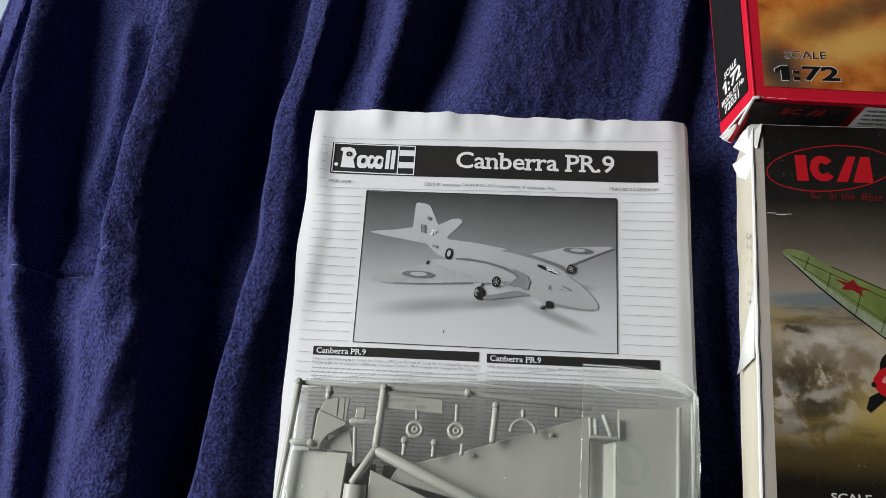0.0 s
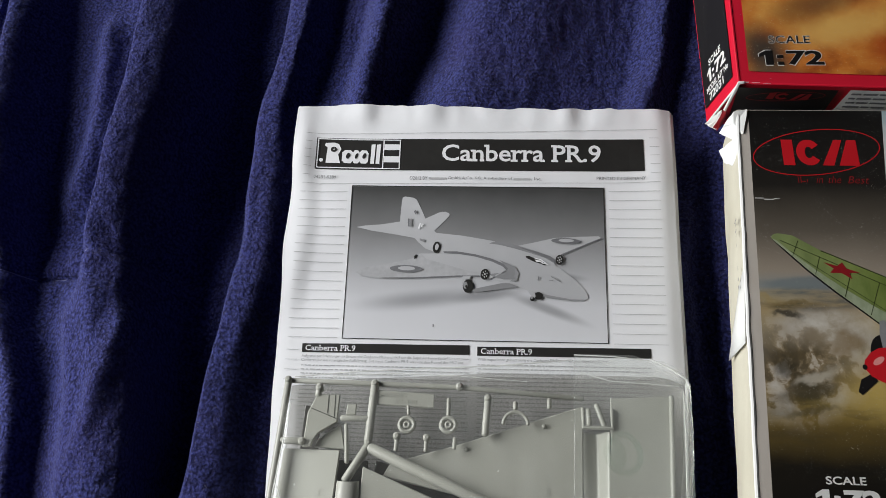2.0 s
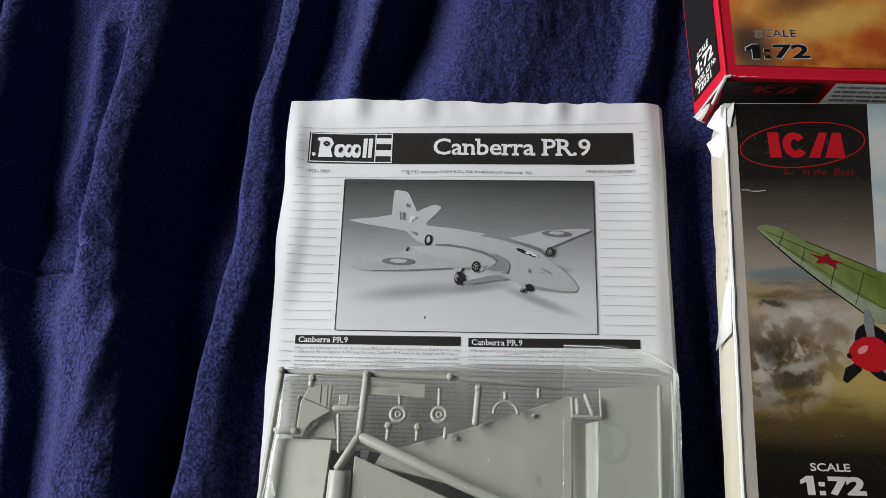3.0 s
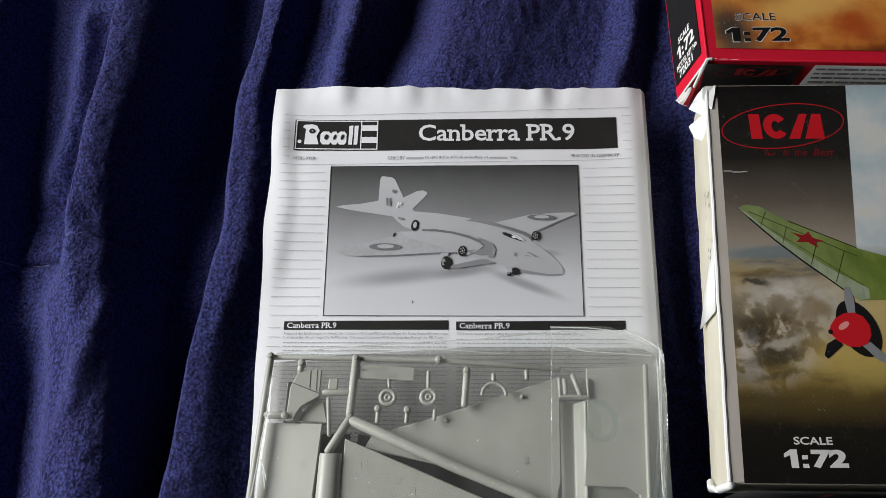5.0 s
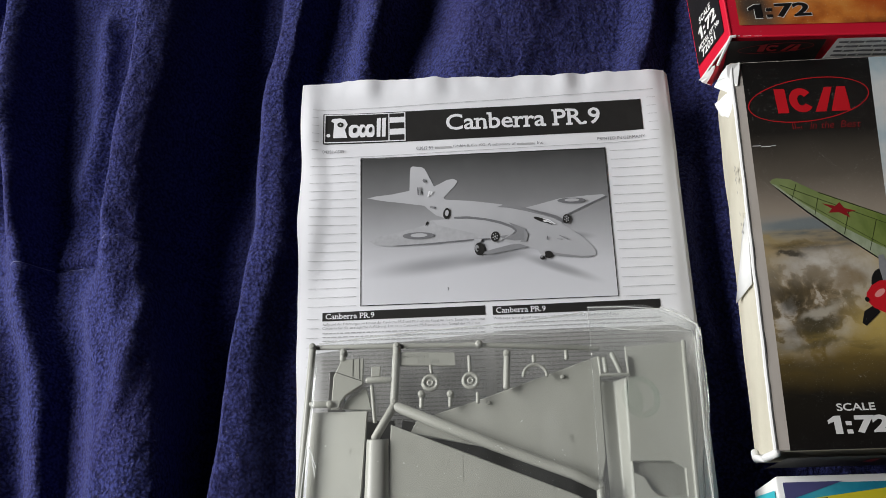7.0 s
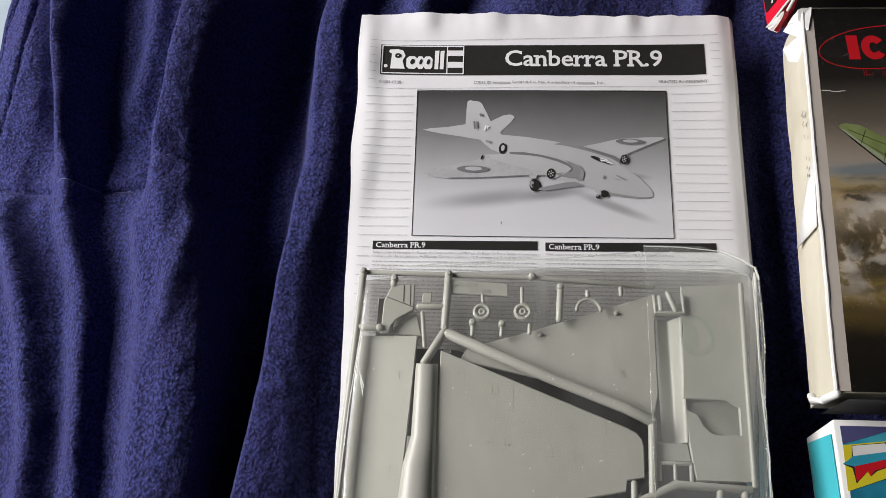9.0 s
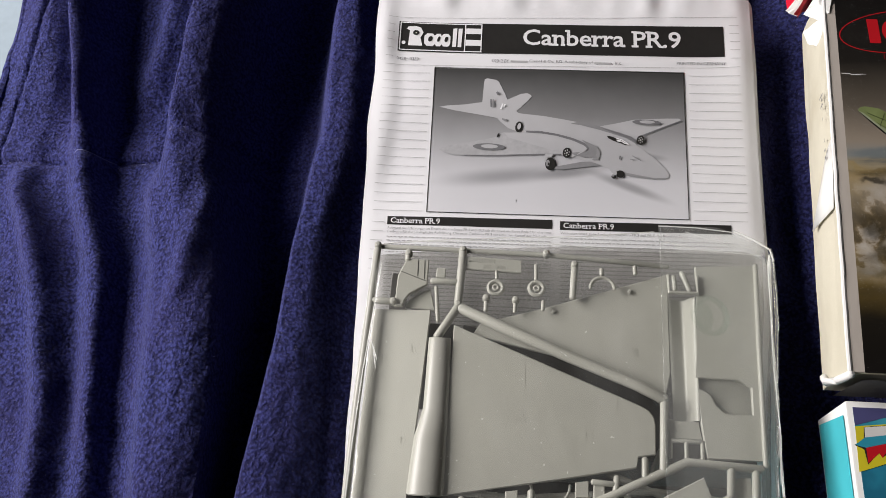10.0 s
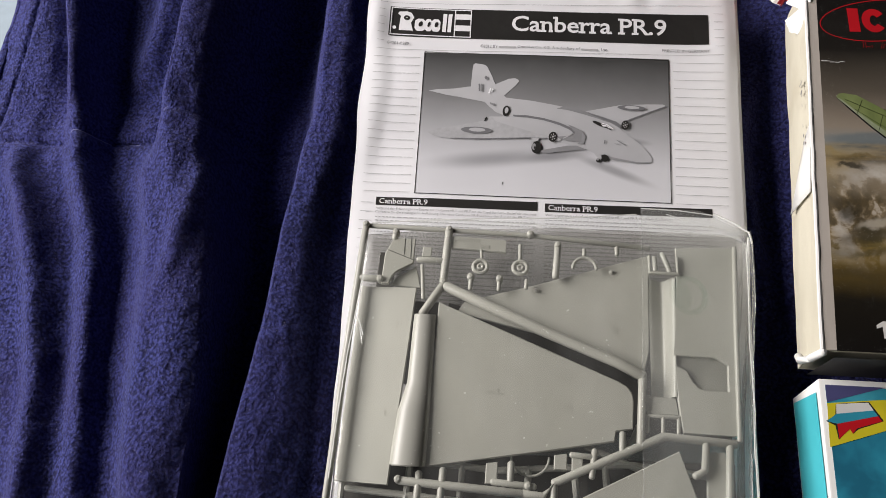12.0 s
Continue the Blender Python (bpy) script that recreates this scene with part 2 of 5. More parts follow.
def fire_art():
    g = Graph("painted_fire_art")
    wv = g.warped(38, 0.012)
    c = g.ramp(g.noise(30, 6, 0.62, wv).outputs[0], [(0.3, (0.26, 0.045, 0.010)), (0.48, (0.58, 0.185, 0.032)), (0.7, (0.74, 0.38, 0.09))])
    for cx, cy, rx, ry, turn, k, colour in ((0.142, 0.303, 0.014, 0.022, 20, 0.95, (0.045, 0.042, 0.035)), (0.146, 0.288, 0.016, 0.010, 0, 0.8, (0.12, 0.08, 0.05)),
                                            (0.205, 0.305, 0.013, 0.012, 0, 0.8, (0.42, 0.06, 0.012)), (0.180, 0.318, 0.030, 0.012, 15, 0.8, (0.75, 0.44, 0.12)),
                                            (0.215, 0.286, 0.022, 0.006, 8, 0.9, (0.06, 0.012, 0.006)), (0.165, 0.330, 0.02, 0.012, 30, 0.7, (0.28, 0.09, 0.02)),
                                            (0.20, 0.345, 0.05, 0.01, 20, 0.7, (0.05, 0.04, 0.03))):
        c = g.mix(g.math("MULTIPLY", g.spot(wv, cx, cy, rx, ry, turn, 0.8), k), c, colour)
    s = g.noise(1400, 2).outputs[0]
    c = g.mix(g.math("MULTIPLY", g.span(s, 0.665, 0.70), 0.45), c, (0.6, 0.5, 0.35))
    return g.set(Base_Color=c, Roughness=0.28)


def green_wing():
    g = Graph("painted_green_wing")
    n = g.noise(120, 4, 0.6, None, (1.0, 0.5, 1)).outputs[0]
    t = g.span(g.axis(g.pos, 0), 0.138, 0.20)
    return g.set(Base_Color=g.mix(g.span(n, 0.3, 0.7), g.mix(t, (0.17, 0.21, 0.085), (0.10, 0.15, 0.02)), g.mix(t, (0.24, 0.29, 0.12), (0.20, 0.25, 0.05))), Roughness=0.32)


def pale_wing():
    g = Graph("painted_pale_wing")
    n = g.noise(150, 4, 0.6, None, (1.0, 0.5, 1)).outputs[0]
    return g.set(Base_Color=g.ramp(n, [(0.35, (0.22, 0.27, 0.15)), (0.65, (0.36, 0.40, 0.28))]), Roughness=0.32)


def sea_art():
    g = Graph("painted_sea_art")
    n = g.noise(40, 4, 0.55, g.warped(30, 0.02)).outputs[0]
    return g.set(Base_Color=g.ramp(n, [(0.35, (0.016, 0.15, 0.24)), (0.55, (0.025, 0.26, 0.38)), (0.75, (0.06, 0.38, 0.48))]), Roughness=0.3)


def worn_card(name, lo, hi):
    g = Graph(name)
    a = g.noise(50, 4, 0.6, None, (1, 0.3, 1)).outputs[0]
    b = g.noise(600, 3).outputs[0]
    stain = g.span(g.noise(22, 3).outputs[0], 0.52, 0.7)
    c = g.mix(g.math("MULTIPLY", stain, 0.35), g.mix(a, lo, hi), tuple(v * f for v, f in zip(lo, (0.8, 0.72, 0.6))))
    return g.set(Base_Color=c, Roughness=0.6, Normal=g.bump(g.math("ADD", a, g.math("MULTIPLY", b, 0.2)), 0.25, 0.0015))


FLEECE, PAPER, PHOTO, SKIN, PLASTIC, FILM = fleece(), paper(), photo(), model_skin(), kit_plastic(), clear_film()
FILM_FOLD, FILM_CREASE_GLINT, FILM_GREEN = clear_film("hazy_film", 0.07, 0.13), clear_film("crease_glint_film", 0.5, 0.3), clear_film("green_print_on_film", 0.03, 0.16)
FILM_BACK = clear_film("shade_tinted_back_film", 0.10, 0.14)
# the grey tint carries the shade on the page beneath the kit parts
FILM_BACK.node_tree.nodes["Transparent BSDF"].inputs[0].default_value = (0.72, 0.71, 0.69, 1)
FILM_BACK.node_tree.nodes["Diffuse BSDF"].inputs[0].default_value = (0.36, 0.36, 0.35, 1)
FILM_GREEN.node_tree.nodes["Diffuse BSDF"].inputs[0].default_value = (0.10, 0.42, 0.26, 1)
INK = plain("black_ink", (0.022, 0.021, 0.020), 0.38, 0.25, 40, 0.05)
THIN_INK = plain("grey_ink", (0.16, 0.16, 0.17), 0.5, 0.15)
TEXT_INK = plain("small_print_ink", (0.24, 0.24, 0.25), 0.5, 0.2)
PALE_INK = plain("pale_small_print_ink", (0.42, 0.42, 0.43), 0.5, 0.2)
SHADE_INK = plain("pale_grey_ink", (0.27, 0.27, 0.28), 0.45, 0.1)
# near-black for the shade in the kit's gaps, and for fin panel lines
GAP_SHADE_AND_LINE = plain("gap_shade_and_line_dark", (0.040, 0.038, 0.034), 0.4, 0.2, 40)
MID_INK = plain("mid_grey_ink", (0.24, 0.24, 0.25), 0.45, 0.1)
WING_GREY = plain("wing_grey_ink", (0.40, 0.40, 0.415), 0.45, 0.18, 45)
BLANK = plain("unprinted_white", (0.78, 0.78, 0.80), 0.5, 0.03)
PALE_WING, WING_LINE = pale_wing(), plain("painted_dark_green_line", (0.035, 0.045, 0.012), 0.35, 0.3)
ART, FIRE, WING, SEA = fighter_art(), fire_art(), green_wing(), sea_art()
RED_CARD = worn_print("red_card", (0.60, 0.012, 0.035))
BLACK_CARD = worn_print("black_card", (0.008, 0.007, 0.007), 0.45)
RED_INK = worn_print("red_ink", (0.55, 0.012, 0.020), 0.3, 0.8)
DULL_RED = worn_print("dull_red_ink", (0.25, 0.012, 0.016), 0.35, 0.8)
CARD = worn_card("raw_white_card", (0.44, 0.41, 0.32), (0.60, 0.57, 0.47))
CARD_GREY = worn_card("grey_white_card", (0.47, 0.42, 0.37), (0.58, 0.53, 0.48))
CARD_WHITE = worn_card("white_card", (0.70, 0.70, 0.68), (0.78, 0.78, 0.76))
TURQ = worn_print("turquoise_card", (0.06, 0.48, 0.55))
YELLOW = worn_print("yellow_ink", (0.68, 0.58, 0.03))
BLUE_INK = worn_print("blue_ink", (0.03, 0.30, 0.42))
VIOLET = worn_print("violet_ink", (0.08, 0.08, 0.20))
WHITE_INK = worn_print("white_ink", (0.72, 0.71, 0.69), 0.35, 0.9)
SHEET_GREY = plain("grey_blue_cotton", (0.20, 0.25, 0.29), 0.85, 0.08, 25, 0.2)
# unseen walls and ceiling are coloured dark to hold back bounced fill light
WALL = plain("dark_low_bounce_wall", (0.11, 0.105, 0.10), 0.8, 0.03, 8)
THREAD = plain("pale_blue_thread", (0.17, 0.18, 0.34), 0.7, 0.4, 400)
FLOOR = plain("carpet", (0.22, 0.19, 0.16), 0.95, 0.2, 30, 0.4)
FRAME = plain("white_frame_paint", (0.75, 0.75, 0.73), 0.4, 0.03)

# ---- building helpers ----


def mesh_of(name, bm, material, smooth=True):
    me = bpy.data.meshes.new(name)
    bmesh.ops.recalc_face_normals(bm, faces=bm.faces)
    bm.to_mesh(me)
    bm.free()
    me.materials.append(material)
    if smooth:
        me.polygons.foreach_set("use_smooth", [True] * len(me.polygons))
        me.set_sharp_from_angle(angle=radians(35))
    return me


def root(name, at, label, category, group="", kind=""):
    ob = new(name)
    ob.empty_display_size = 0.02
    ob.location = at
    return tagged(ob, label, category, group, kind)


def part(name, bm, material, parent=None, label="", smooth=True):
    """Links a bmesh in world metres as one mesh, under parent if there is one."""
    ob = new(name, mesh_of(name, bm, material, smooth))
    if parent is not None:
        ob.parent, ob.matrix_parent_inverse = parent, Matrix.Translation(-parent.location)
    return tagged(ob, label)


def smoothstep(t):
    t = 0.0 if t < 0 else 1.0 if t > 1 else t
    return t * t * (3 - 2 * t)


def line(a, b, n):
    return [a + (b - a) * i / n for i in range(n + 1)]


def flat(points):
    bm = bmesh.new()
    f = bm.faces.new([bm.verts.new((x, y, 0)) for x, y in points])
    f.normal_update()
    if f.normal.z < 0:
        f.normal_flip()
    bmesh.ops.triangulate(bm, faces=bm.faces[:])
    return bm


def join(*bms):
    out = bms[0]
    for b in bms[1:]:
        me = bpy.data.meshes.new("tmp")
        b.to_mesh(me)
        b.free()
        out.from_mesh(me)
        bpy.data.meshes.remove(me)
    return out


def drape(bm, fn, lift, step=0.009):
    """Cuts a flat print along a grid and lays it on the height fn."""
    if step:
        lo = [min(v.co[i] for v in bm.verts) for i in (0, 1)]
        hi = [max(v.co[i] for v in bm.verts) for i in (0, 1)]
        for i in (0, 1):
            k = math.floor(lo[i] / step) + 1
            while k * step < hi[i]:
                co, no = [0, 0, 0], [0, 0, 0]
                co[i], no[i] = k * step, 1
                bmesh.ops.bisect_plane(bm, geom=bm.verts[:] + bm.edges[:] + bm.faces[:], plane_co=co, plane_no=no)
                k += 1
    for v in bm.verts:
        v.co.z = fn(v.co.x, v.co.y) + lift
    return bm


def place(bm, origin, xd, yd, lift=0.0):
    """Lays a flat mesh into the plane through origin with the axes xd and yd."""
    o, a, b = Vector(origin), Vector(xd).normalized(), Vector(yd).normalized()
    n = a.cross(b).normalized()
    for v in bm.verts:
        v.co = o + a * v.co.x + b * v.co.y + n * (v.co.z + lift)
    return bm


def oval(cx, cy, rx, ry, turn=0, n=28):
    c, s = math.cos(radians(turn)), math.sin(radians(turn))
    return [(cx + rx * math.cos(a) * c - ry * math.sin(a) * s, cy + rx * math.cos(a) * s + ry * math.sin(a) * c) for a in (2 * math.pi * i / n for i in range(n))]


def oval_ring(cx, cy, rx, ry, w, turn=0, n=48, start=0.0, end=1.0, squash=1.0):
    """A flat elliptic line of width w; squash thins its ends."""
    bm = bmesh.new()
    c, s = math.cos(radians(turn)), math.sin(radians(turn))
    last = None
    for i in range(n + 1):
        a = 2 * math.pi * (start + (end - start) * i / n)
        pair = []
        for k in (-w / 2, w / 2):
            px, py = (rx + k) * math.cos(a), (ry + k) * math.sin(a)
            pair.append(bm.verts.new((cx + px * c - py * s, cy + px * s + py * c, 0)))
        if last:
            bm.faces.new((last[0], last[1], pair[1], pair[0]))
        last = pair
    return bm


def box_line(x0, y0, x1, y1, w):
    """Four thin bars round a rectangle."""
    return join(flat([(x0, y0), (x1, y0), (x1, y0 + w), (x0, y0 + w)]), flat([(x0, y1 - w), (x1, y1 - w), (x1, y1), (x0, y1)]),
                flat([(x0, y0 + w), (x0 + w, y0 + w), (x0 + w, y1 - w), (x0, y1 - w)]), flat([(x1 - w, y0 + w), (x1, y0 + w), (x1, y1 - w), (x1 - w, y1 - w)]))


def bars(rows):
    """Flat rectangles (x0, y0, x1, y1) in one mesh."""
    return join(*[flat([(a, b), (c, b), (c, d), (a, d)]) for a, b, c, d in rows])


def words(body, x0, y0, width, height, bold=0.0, slant=0.0):
    """Lettering as a flat mesh, scaled into the box with its lower left corner at x0, y0."""
    cu = bpy.data.curves.new("lettering", "FONT")
    cu.body, cu.size, cu.offset, cu.resolution_u, cu.shear = body, 1.0, bold, 3, slant
    ob = new("lettering", cu)
    me = bpy.data.meshes.new_from_object(ob.evaluated_get(bpy.context.evaluated_depsgraph_get()))
    bm = bmesh.new()
    bm.from_mesh(me)
    bpy.data.objects.remove(ob)
    bpy.data.curves.remove(cu)
    bpy.data.meshes.remove(me)
    xs, ys = [v.co.x for v in bm.verts], [v.co.y for v in bm.verts]
    sx, sy = width / (max(xs) - min(xs)), height / (max(ys) - min(ys))
    mx, my = min(xs), min(ys)
    for v in bm.verts:
        v.co = ((v.co.x - mx) * sx + x0, (v.co.y - my) * sy + y0, 0)
    return bm


def one_to(body, x0, y0, width, height, bold):
    """A heavy 1 with its flag, then the rest of the figures."""
    w = width * 0.215
    one = flat([(x0 + w * 0.45, y0), (x0 + w, y0), (x0 + w, y0 + height), (x0 + w * 0.52, y0 + height), (x0, y0 + height * 0.76), (x0, y0 + height * 0.55), (x0 + w * 0.45, y0 + height * 0.68)])
    dots = bars([(x0 + width * 0.28, y0 + height * k, x0 + width * 0.375, y0 + height * (k + 0.23)) for k in (0.0, 0.46)])
    return join(one, dots, words(body, x0 + width * 0.43, y0, width * 0.57, height, bold))


def slab_words(body, x0, y0, width, height, bold, stem, bar):
    """Lettering with square serifs set on the ends of its upright strokes."""
    def reach(text):
        b = bmesh.new()
        cu = bpy.data.curves.new("lettering", "FONT")
        cu.body, cu.offset = text, bold
        ob = new("lettering", cu)
        me = bpy.data.meshes.new_from_object(ob.evaluated_get(bpy.context.evaluated_depsgraph_get()))
        xs = [v.co.x for v in me.vertices]
        b.free()
        bpy.data.objects.remove(ob)
        bpy.data.curves.remove(cu)
        bpy.data.meshes.remove(me)
        return min(xs), max(xs)

    bm = words(body, x0, y0, width, height, bold)
    lo, hi = reach(body)
    k = width / (hi - lo)
    mid = height * 0.69
    ends = {"n": ((0, 0), (1, 0), (0, mid)), "r": ((0, 0), (0, mid)), "b": ((0, height),), "a": ((1, 0),), "P": ((0, 0), (0, height)), "R": ((0, 0), (1, 0), (0, height))}
    rects = []
    for i, ch in enumerate(body):
        if ch not in ends:
            continue
        right = reach(body[:i + 1])[1]
        a, b = reach(ch)
        xr = x0 + (right - lo) * k
        xl = xr - (b - a) * k
        for side, y in ends[ch]:
            cx = xl + stem * 0.5 if side == 0 else xr - stem * 0.5
            ya = y if y == 0 else y - bar
            rects.append((cx - stem * (1.15 if side == 0 or y else 0.7), y0 + ya, cx + stem * ((1.1 if side == 0 else 0.75) if y == 0 else 0.5), y0 + ya + bar))
    return join(bm, bars(rects))


def plate(points, top, thick, edge=0.0004):
    """A moulded plate: an outline with thickness under the height top(x, y), its upper rim softened."""
    bm = bmesh.new()
    n = len(points)
    cx, cy = sum(p[0] for p in points) / n, sum(p[1] for p in points) / n
    rings = []
    for inset, dz in ((0.0, -thick), (0.0, -edge), (edge, 0.0)):
        ring = []
        for i, (x, y) in enumerate(points):
            ax, ay = points[i - 1]
            bx, by = points[(i + 1) % n]
            d = Vector((bx - ax, by - ay)).normalized()
            nx, ny = -d.y, d.x
            ring.append((x + nx * inset, y + ny * inset, dz))
        rings.append(ring)
    area = sum(points[i - 1][0] * points[i][1] - points[i][0] * points[i - 1][1] for i in range(n))
    if area < 0:
        rings[2] = [(2 * x - p[0], 2 * y - p[1], p[2]) for (x, y), p in zip(points, rings[2])]
    vs = [[bm.verts.new((x, y, top(x, y) + dz)) for x, y, dz in ring] for ring in rings]
    for a, b in zip(vs, vs[1:]):
        for i in range(n):
            bm.faces.new((a[i - 1], a[i], b[i], b[i - 1]))
    caps = [bm.faces.new(vs[2]), bm.faces.new(list(reversed(vs[0])))]
    bmesh.ops.triangulate(bm, faces=caps)
    return bm


def tube(points, r, sides=14, flatten=1.0):
    """A round bar along points, with domed ends."""
    bm = bmesh.new()
    pts = [Vector(p) for p in points]
    d0, d1 = (pts[1] - pts[0]).normalized(), (pts[-1] - pts[-2]).normalized()
    chain = [(pts[0] - d0 * r * 0.6, 0.45 * r), (pts[0] - d0 * r * 0.3, 0.85 * r)] + [(p, r) for p in pts] + [(pts[-1] + d1 * r * 0.3, 0.85 * r), (pts[-1] + d1 * r * 0.6, 0.45 * r)]
    last = None
    for i, (p, rad) in enumerate(chain):
        a, b = chain[max(0, i - 1)][0], chain[min(len(chain) - 1, i + 1)][0]
        d = (b - a).normalized()
        u = d.cross(Vector((0, 0, 1)))
        u = u.normalized() if u.length > 1e-4 else Vector((1, 0, 0))
        w = u.cross(d).normalized()
        ring = [bm.verts.new(p + u * math.cos(t) * rad + w * math.sin(t) * rad * flatten) for t in (2 * math.pi * k / sides for k in range(sides))]
        if last:
            for k in range(sides):
                bm.faces.new((last[k - 1], last[k], ring[k], ring[k - 1]))
        else:
            bm.faces.new(list(reversed(ring)))
        last = ring
    bm.faces.new(last)
    return bm


def slab(corners_low, corners_high):
    """A closed block between two rings of corners."""
    bm = bmesh.new()
    a, b = [bm.verts.new(c) for c in corners_low], [bm.verts.new(c) for c in corners_high]
    n = len(a)
    for i in range(n):
        bm.faces.new((a[i - 1], a[i], b[i], b[i - 1]))
    bm.faces.new(list(reversed(a)))
    bm.faces.new(b)
    return bm


def cuboid(x0, y0, z0, x1, y1, z1, bevel=0.0):
    bm = slab([(x0, y0, z0), (x1, y0, z0), (x1, y1, z0), (x0, y1, z0)], [(x0, y0, z1), (x1, y0, z1), (x1, y1, z1), (x0, y1, z1)])
    if bevel:
        bmesh.ops.bevel(bm, geom=bm.edges[:], offset=bevel, segments=2, affect="EDGES", profile=0.5)
    return bm


# ---- room and bed ----
WX0, WX1, WY0, WY1, WZ0, WZ1 = -1.00, 1.9, -1.7, 2.0, -0.55, 2.2
tagged(part("floor", cuboid(WX0, WY0, WZ0 - 0.1, WX1, WY1, WZ0), FLOOR, smooth=False), "brown carpeted bedroom floor", "floor", kind="structure")
tagged(part("ceiling", cuboid(WX0, WY0, WZ1, WX1, WY1, WZ1 + 0.1), WALL, smooth=False), "unseen ceiling, coloured dark to cut bounced light", "ceiling", kind="structure")
tagged(part("wall_north", cuboid(WX0, WY1, WZ0, WX1, WY1 + 0.12, WZ1), WALL, smooth=False), "unseen wall, coloured dark to cut bounced light", "wall", kind="structure")
tagged(part("wall_south", cuboid(WX0, WY0 - 0.12, WZ0, WX1, WY0, WZ1), WALL, smooth=False), "unseen wall, coloured dark to cut bounced light", "wall", kind="structure")
tagged(part("wall_east", cuboid(WX1, WY0, WZ0, WX1 + 0.12, WY1, WZ1), WALL, smooth=False), "unseen wall, coloured dark to cut bounced light", "wall", kind="structure")
OY0, OY1, OZ0, OZ1 = -0.35, 1.05, 0.18, 1.35
west = join(cuboid(WX0 - 0.12, WY0, WZ0, WX0, OY0, WZ1), cuboid(WX0 - 0.12, OY1, WZ0, WX0, WY1, WZ1),
            cuboid(WX0 - 0.12, OY0, WZ0, WX0, OY1, OZ0), cuboid(WX0 - 0.12, OY0, OZ1, WX0, OY1, WZ1))
tagged(part("wall_west", west, WALL, smooth=False), "unseen wall with a window opening, coloured dark to cut bounced light", "wall", kind="structure")
win = root("window_1", (WX0 - 0.06, (OY0 + OY1) / 2, OZ0), "white painted window frame in the wall", "window", kind="structure")
for a in (OY0, OY1 - 0.05):
    part("window_frame", cuboid(WX0 - 0.10, a, OZ0 + 0.05, WX0 - 0.05, a + 0.05, OZ1 - 0.05, 0.004), FRAME, win)
for b in (OZ0, OZ1 - 0.05):
    part("window_frame", cuboid(WX0 - 0.10, OY0, b, WX0 - 0.05, OY1, b + 0.05, 0.004), FRAME, win)

bed = root("bed", (0.6, 0.15, WZ0), "bed with a grey-blue cotton sheet under the blanket", "bed")
part("mattress", cuboid(-0.62, -0.85, -0.28, 1.25, 1.15, -0.042, 0.03), SHEET_GREY, bed, "mattress in a grey-blue cotton sheet")
part("bed_base", cuboid(-0.60, -0.83, WZ0, 1.23, 1.13, -0.284, 0.01), FRAME, bed)


# ---- navy fleece blanket ----
def sheet_height(x, y):
    """The instruction booklet's upper face."""
    z = 0.030 + 0.105 * (y - 0.2)
    z -= 0.0003 * smoothstep((-0.097 - x) / 0.008) ** 2 + 0.0016 * smoothstep((x - 0.094) / 0.012) ** 2
    z -= 0.0012 * smoothstep((y - 0.294) / 0.010) ** 2
    top = smoothstep((y - 0.282) / 0.016)
    z += 0.0010 * top * (noise.noise((x * 48, y * 20, 3.0)) + 0.5 * noise.noise((x * 110, y * 30, 8.0)))
    z += 0.0007 * noise.noise((x * 16, y * 11, 1.0)) + 0.0022 * noise.noise((x * 13 + y * 8, y * 9 - x * 5, 4.0)) * smoothstep((abs(x) - 0.045) / 0.05)
    # creases: the dog-eared left margin, the dents along the upper edge
    z += 0.0011 * smoothstep((-0.086 - x - 0.10 * abs(y - 0.232)) / 0.010) * smoothstep((y - 0.17) / 0.03)
    for cx, cy, r, h in ((-0.066, 0.300, 0.0075, 0.0014), (0.048, 0.298, 0.0065, 0.0016), (-0.030, 0.298, 0.007, 0.0008), (0.100, 0.262, 0.012, 0.0016), (-0.100, 0.268, 0.011, 0.0018)):
        d = math.hypot(x - cx, (y - cy) * 0.7) / r
        if d < 2.2:
            z += h * (math.exp(-d * d) - 0.4 * math.exp(-((x - cx - 0.008) / 0.007) ** 2 - ((y - cy) / 0.012) ** 2))
    z += 0.0018 * smoothstep((-0.07 - x) / 0.03) * noise.noise((2.0, y * 26, 5.0))
    return float(z)


# lines along which the blanket turns, from its edge towards the boxes: (y, x, z) in millimetres
def turn_line(*stations):
    st = sorted(stations)
    return [p[0] / 1000 for p in st], [p[1] / 1000 for p in st], [p[2] / 1000 for p in st]


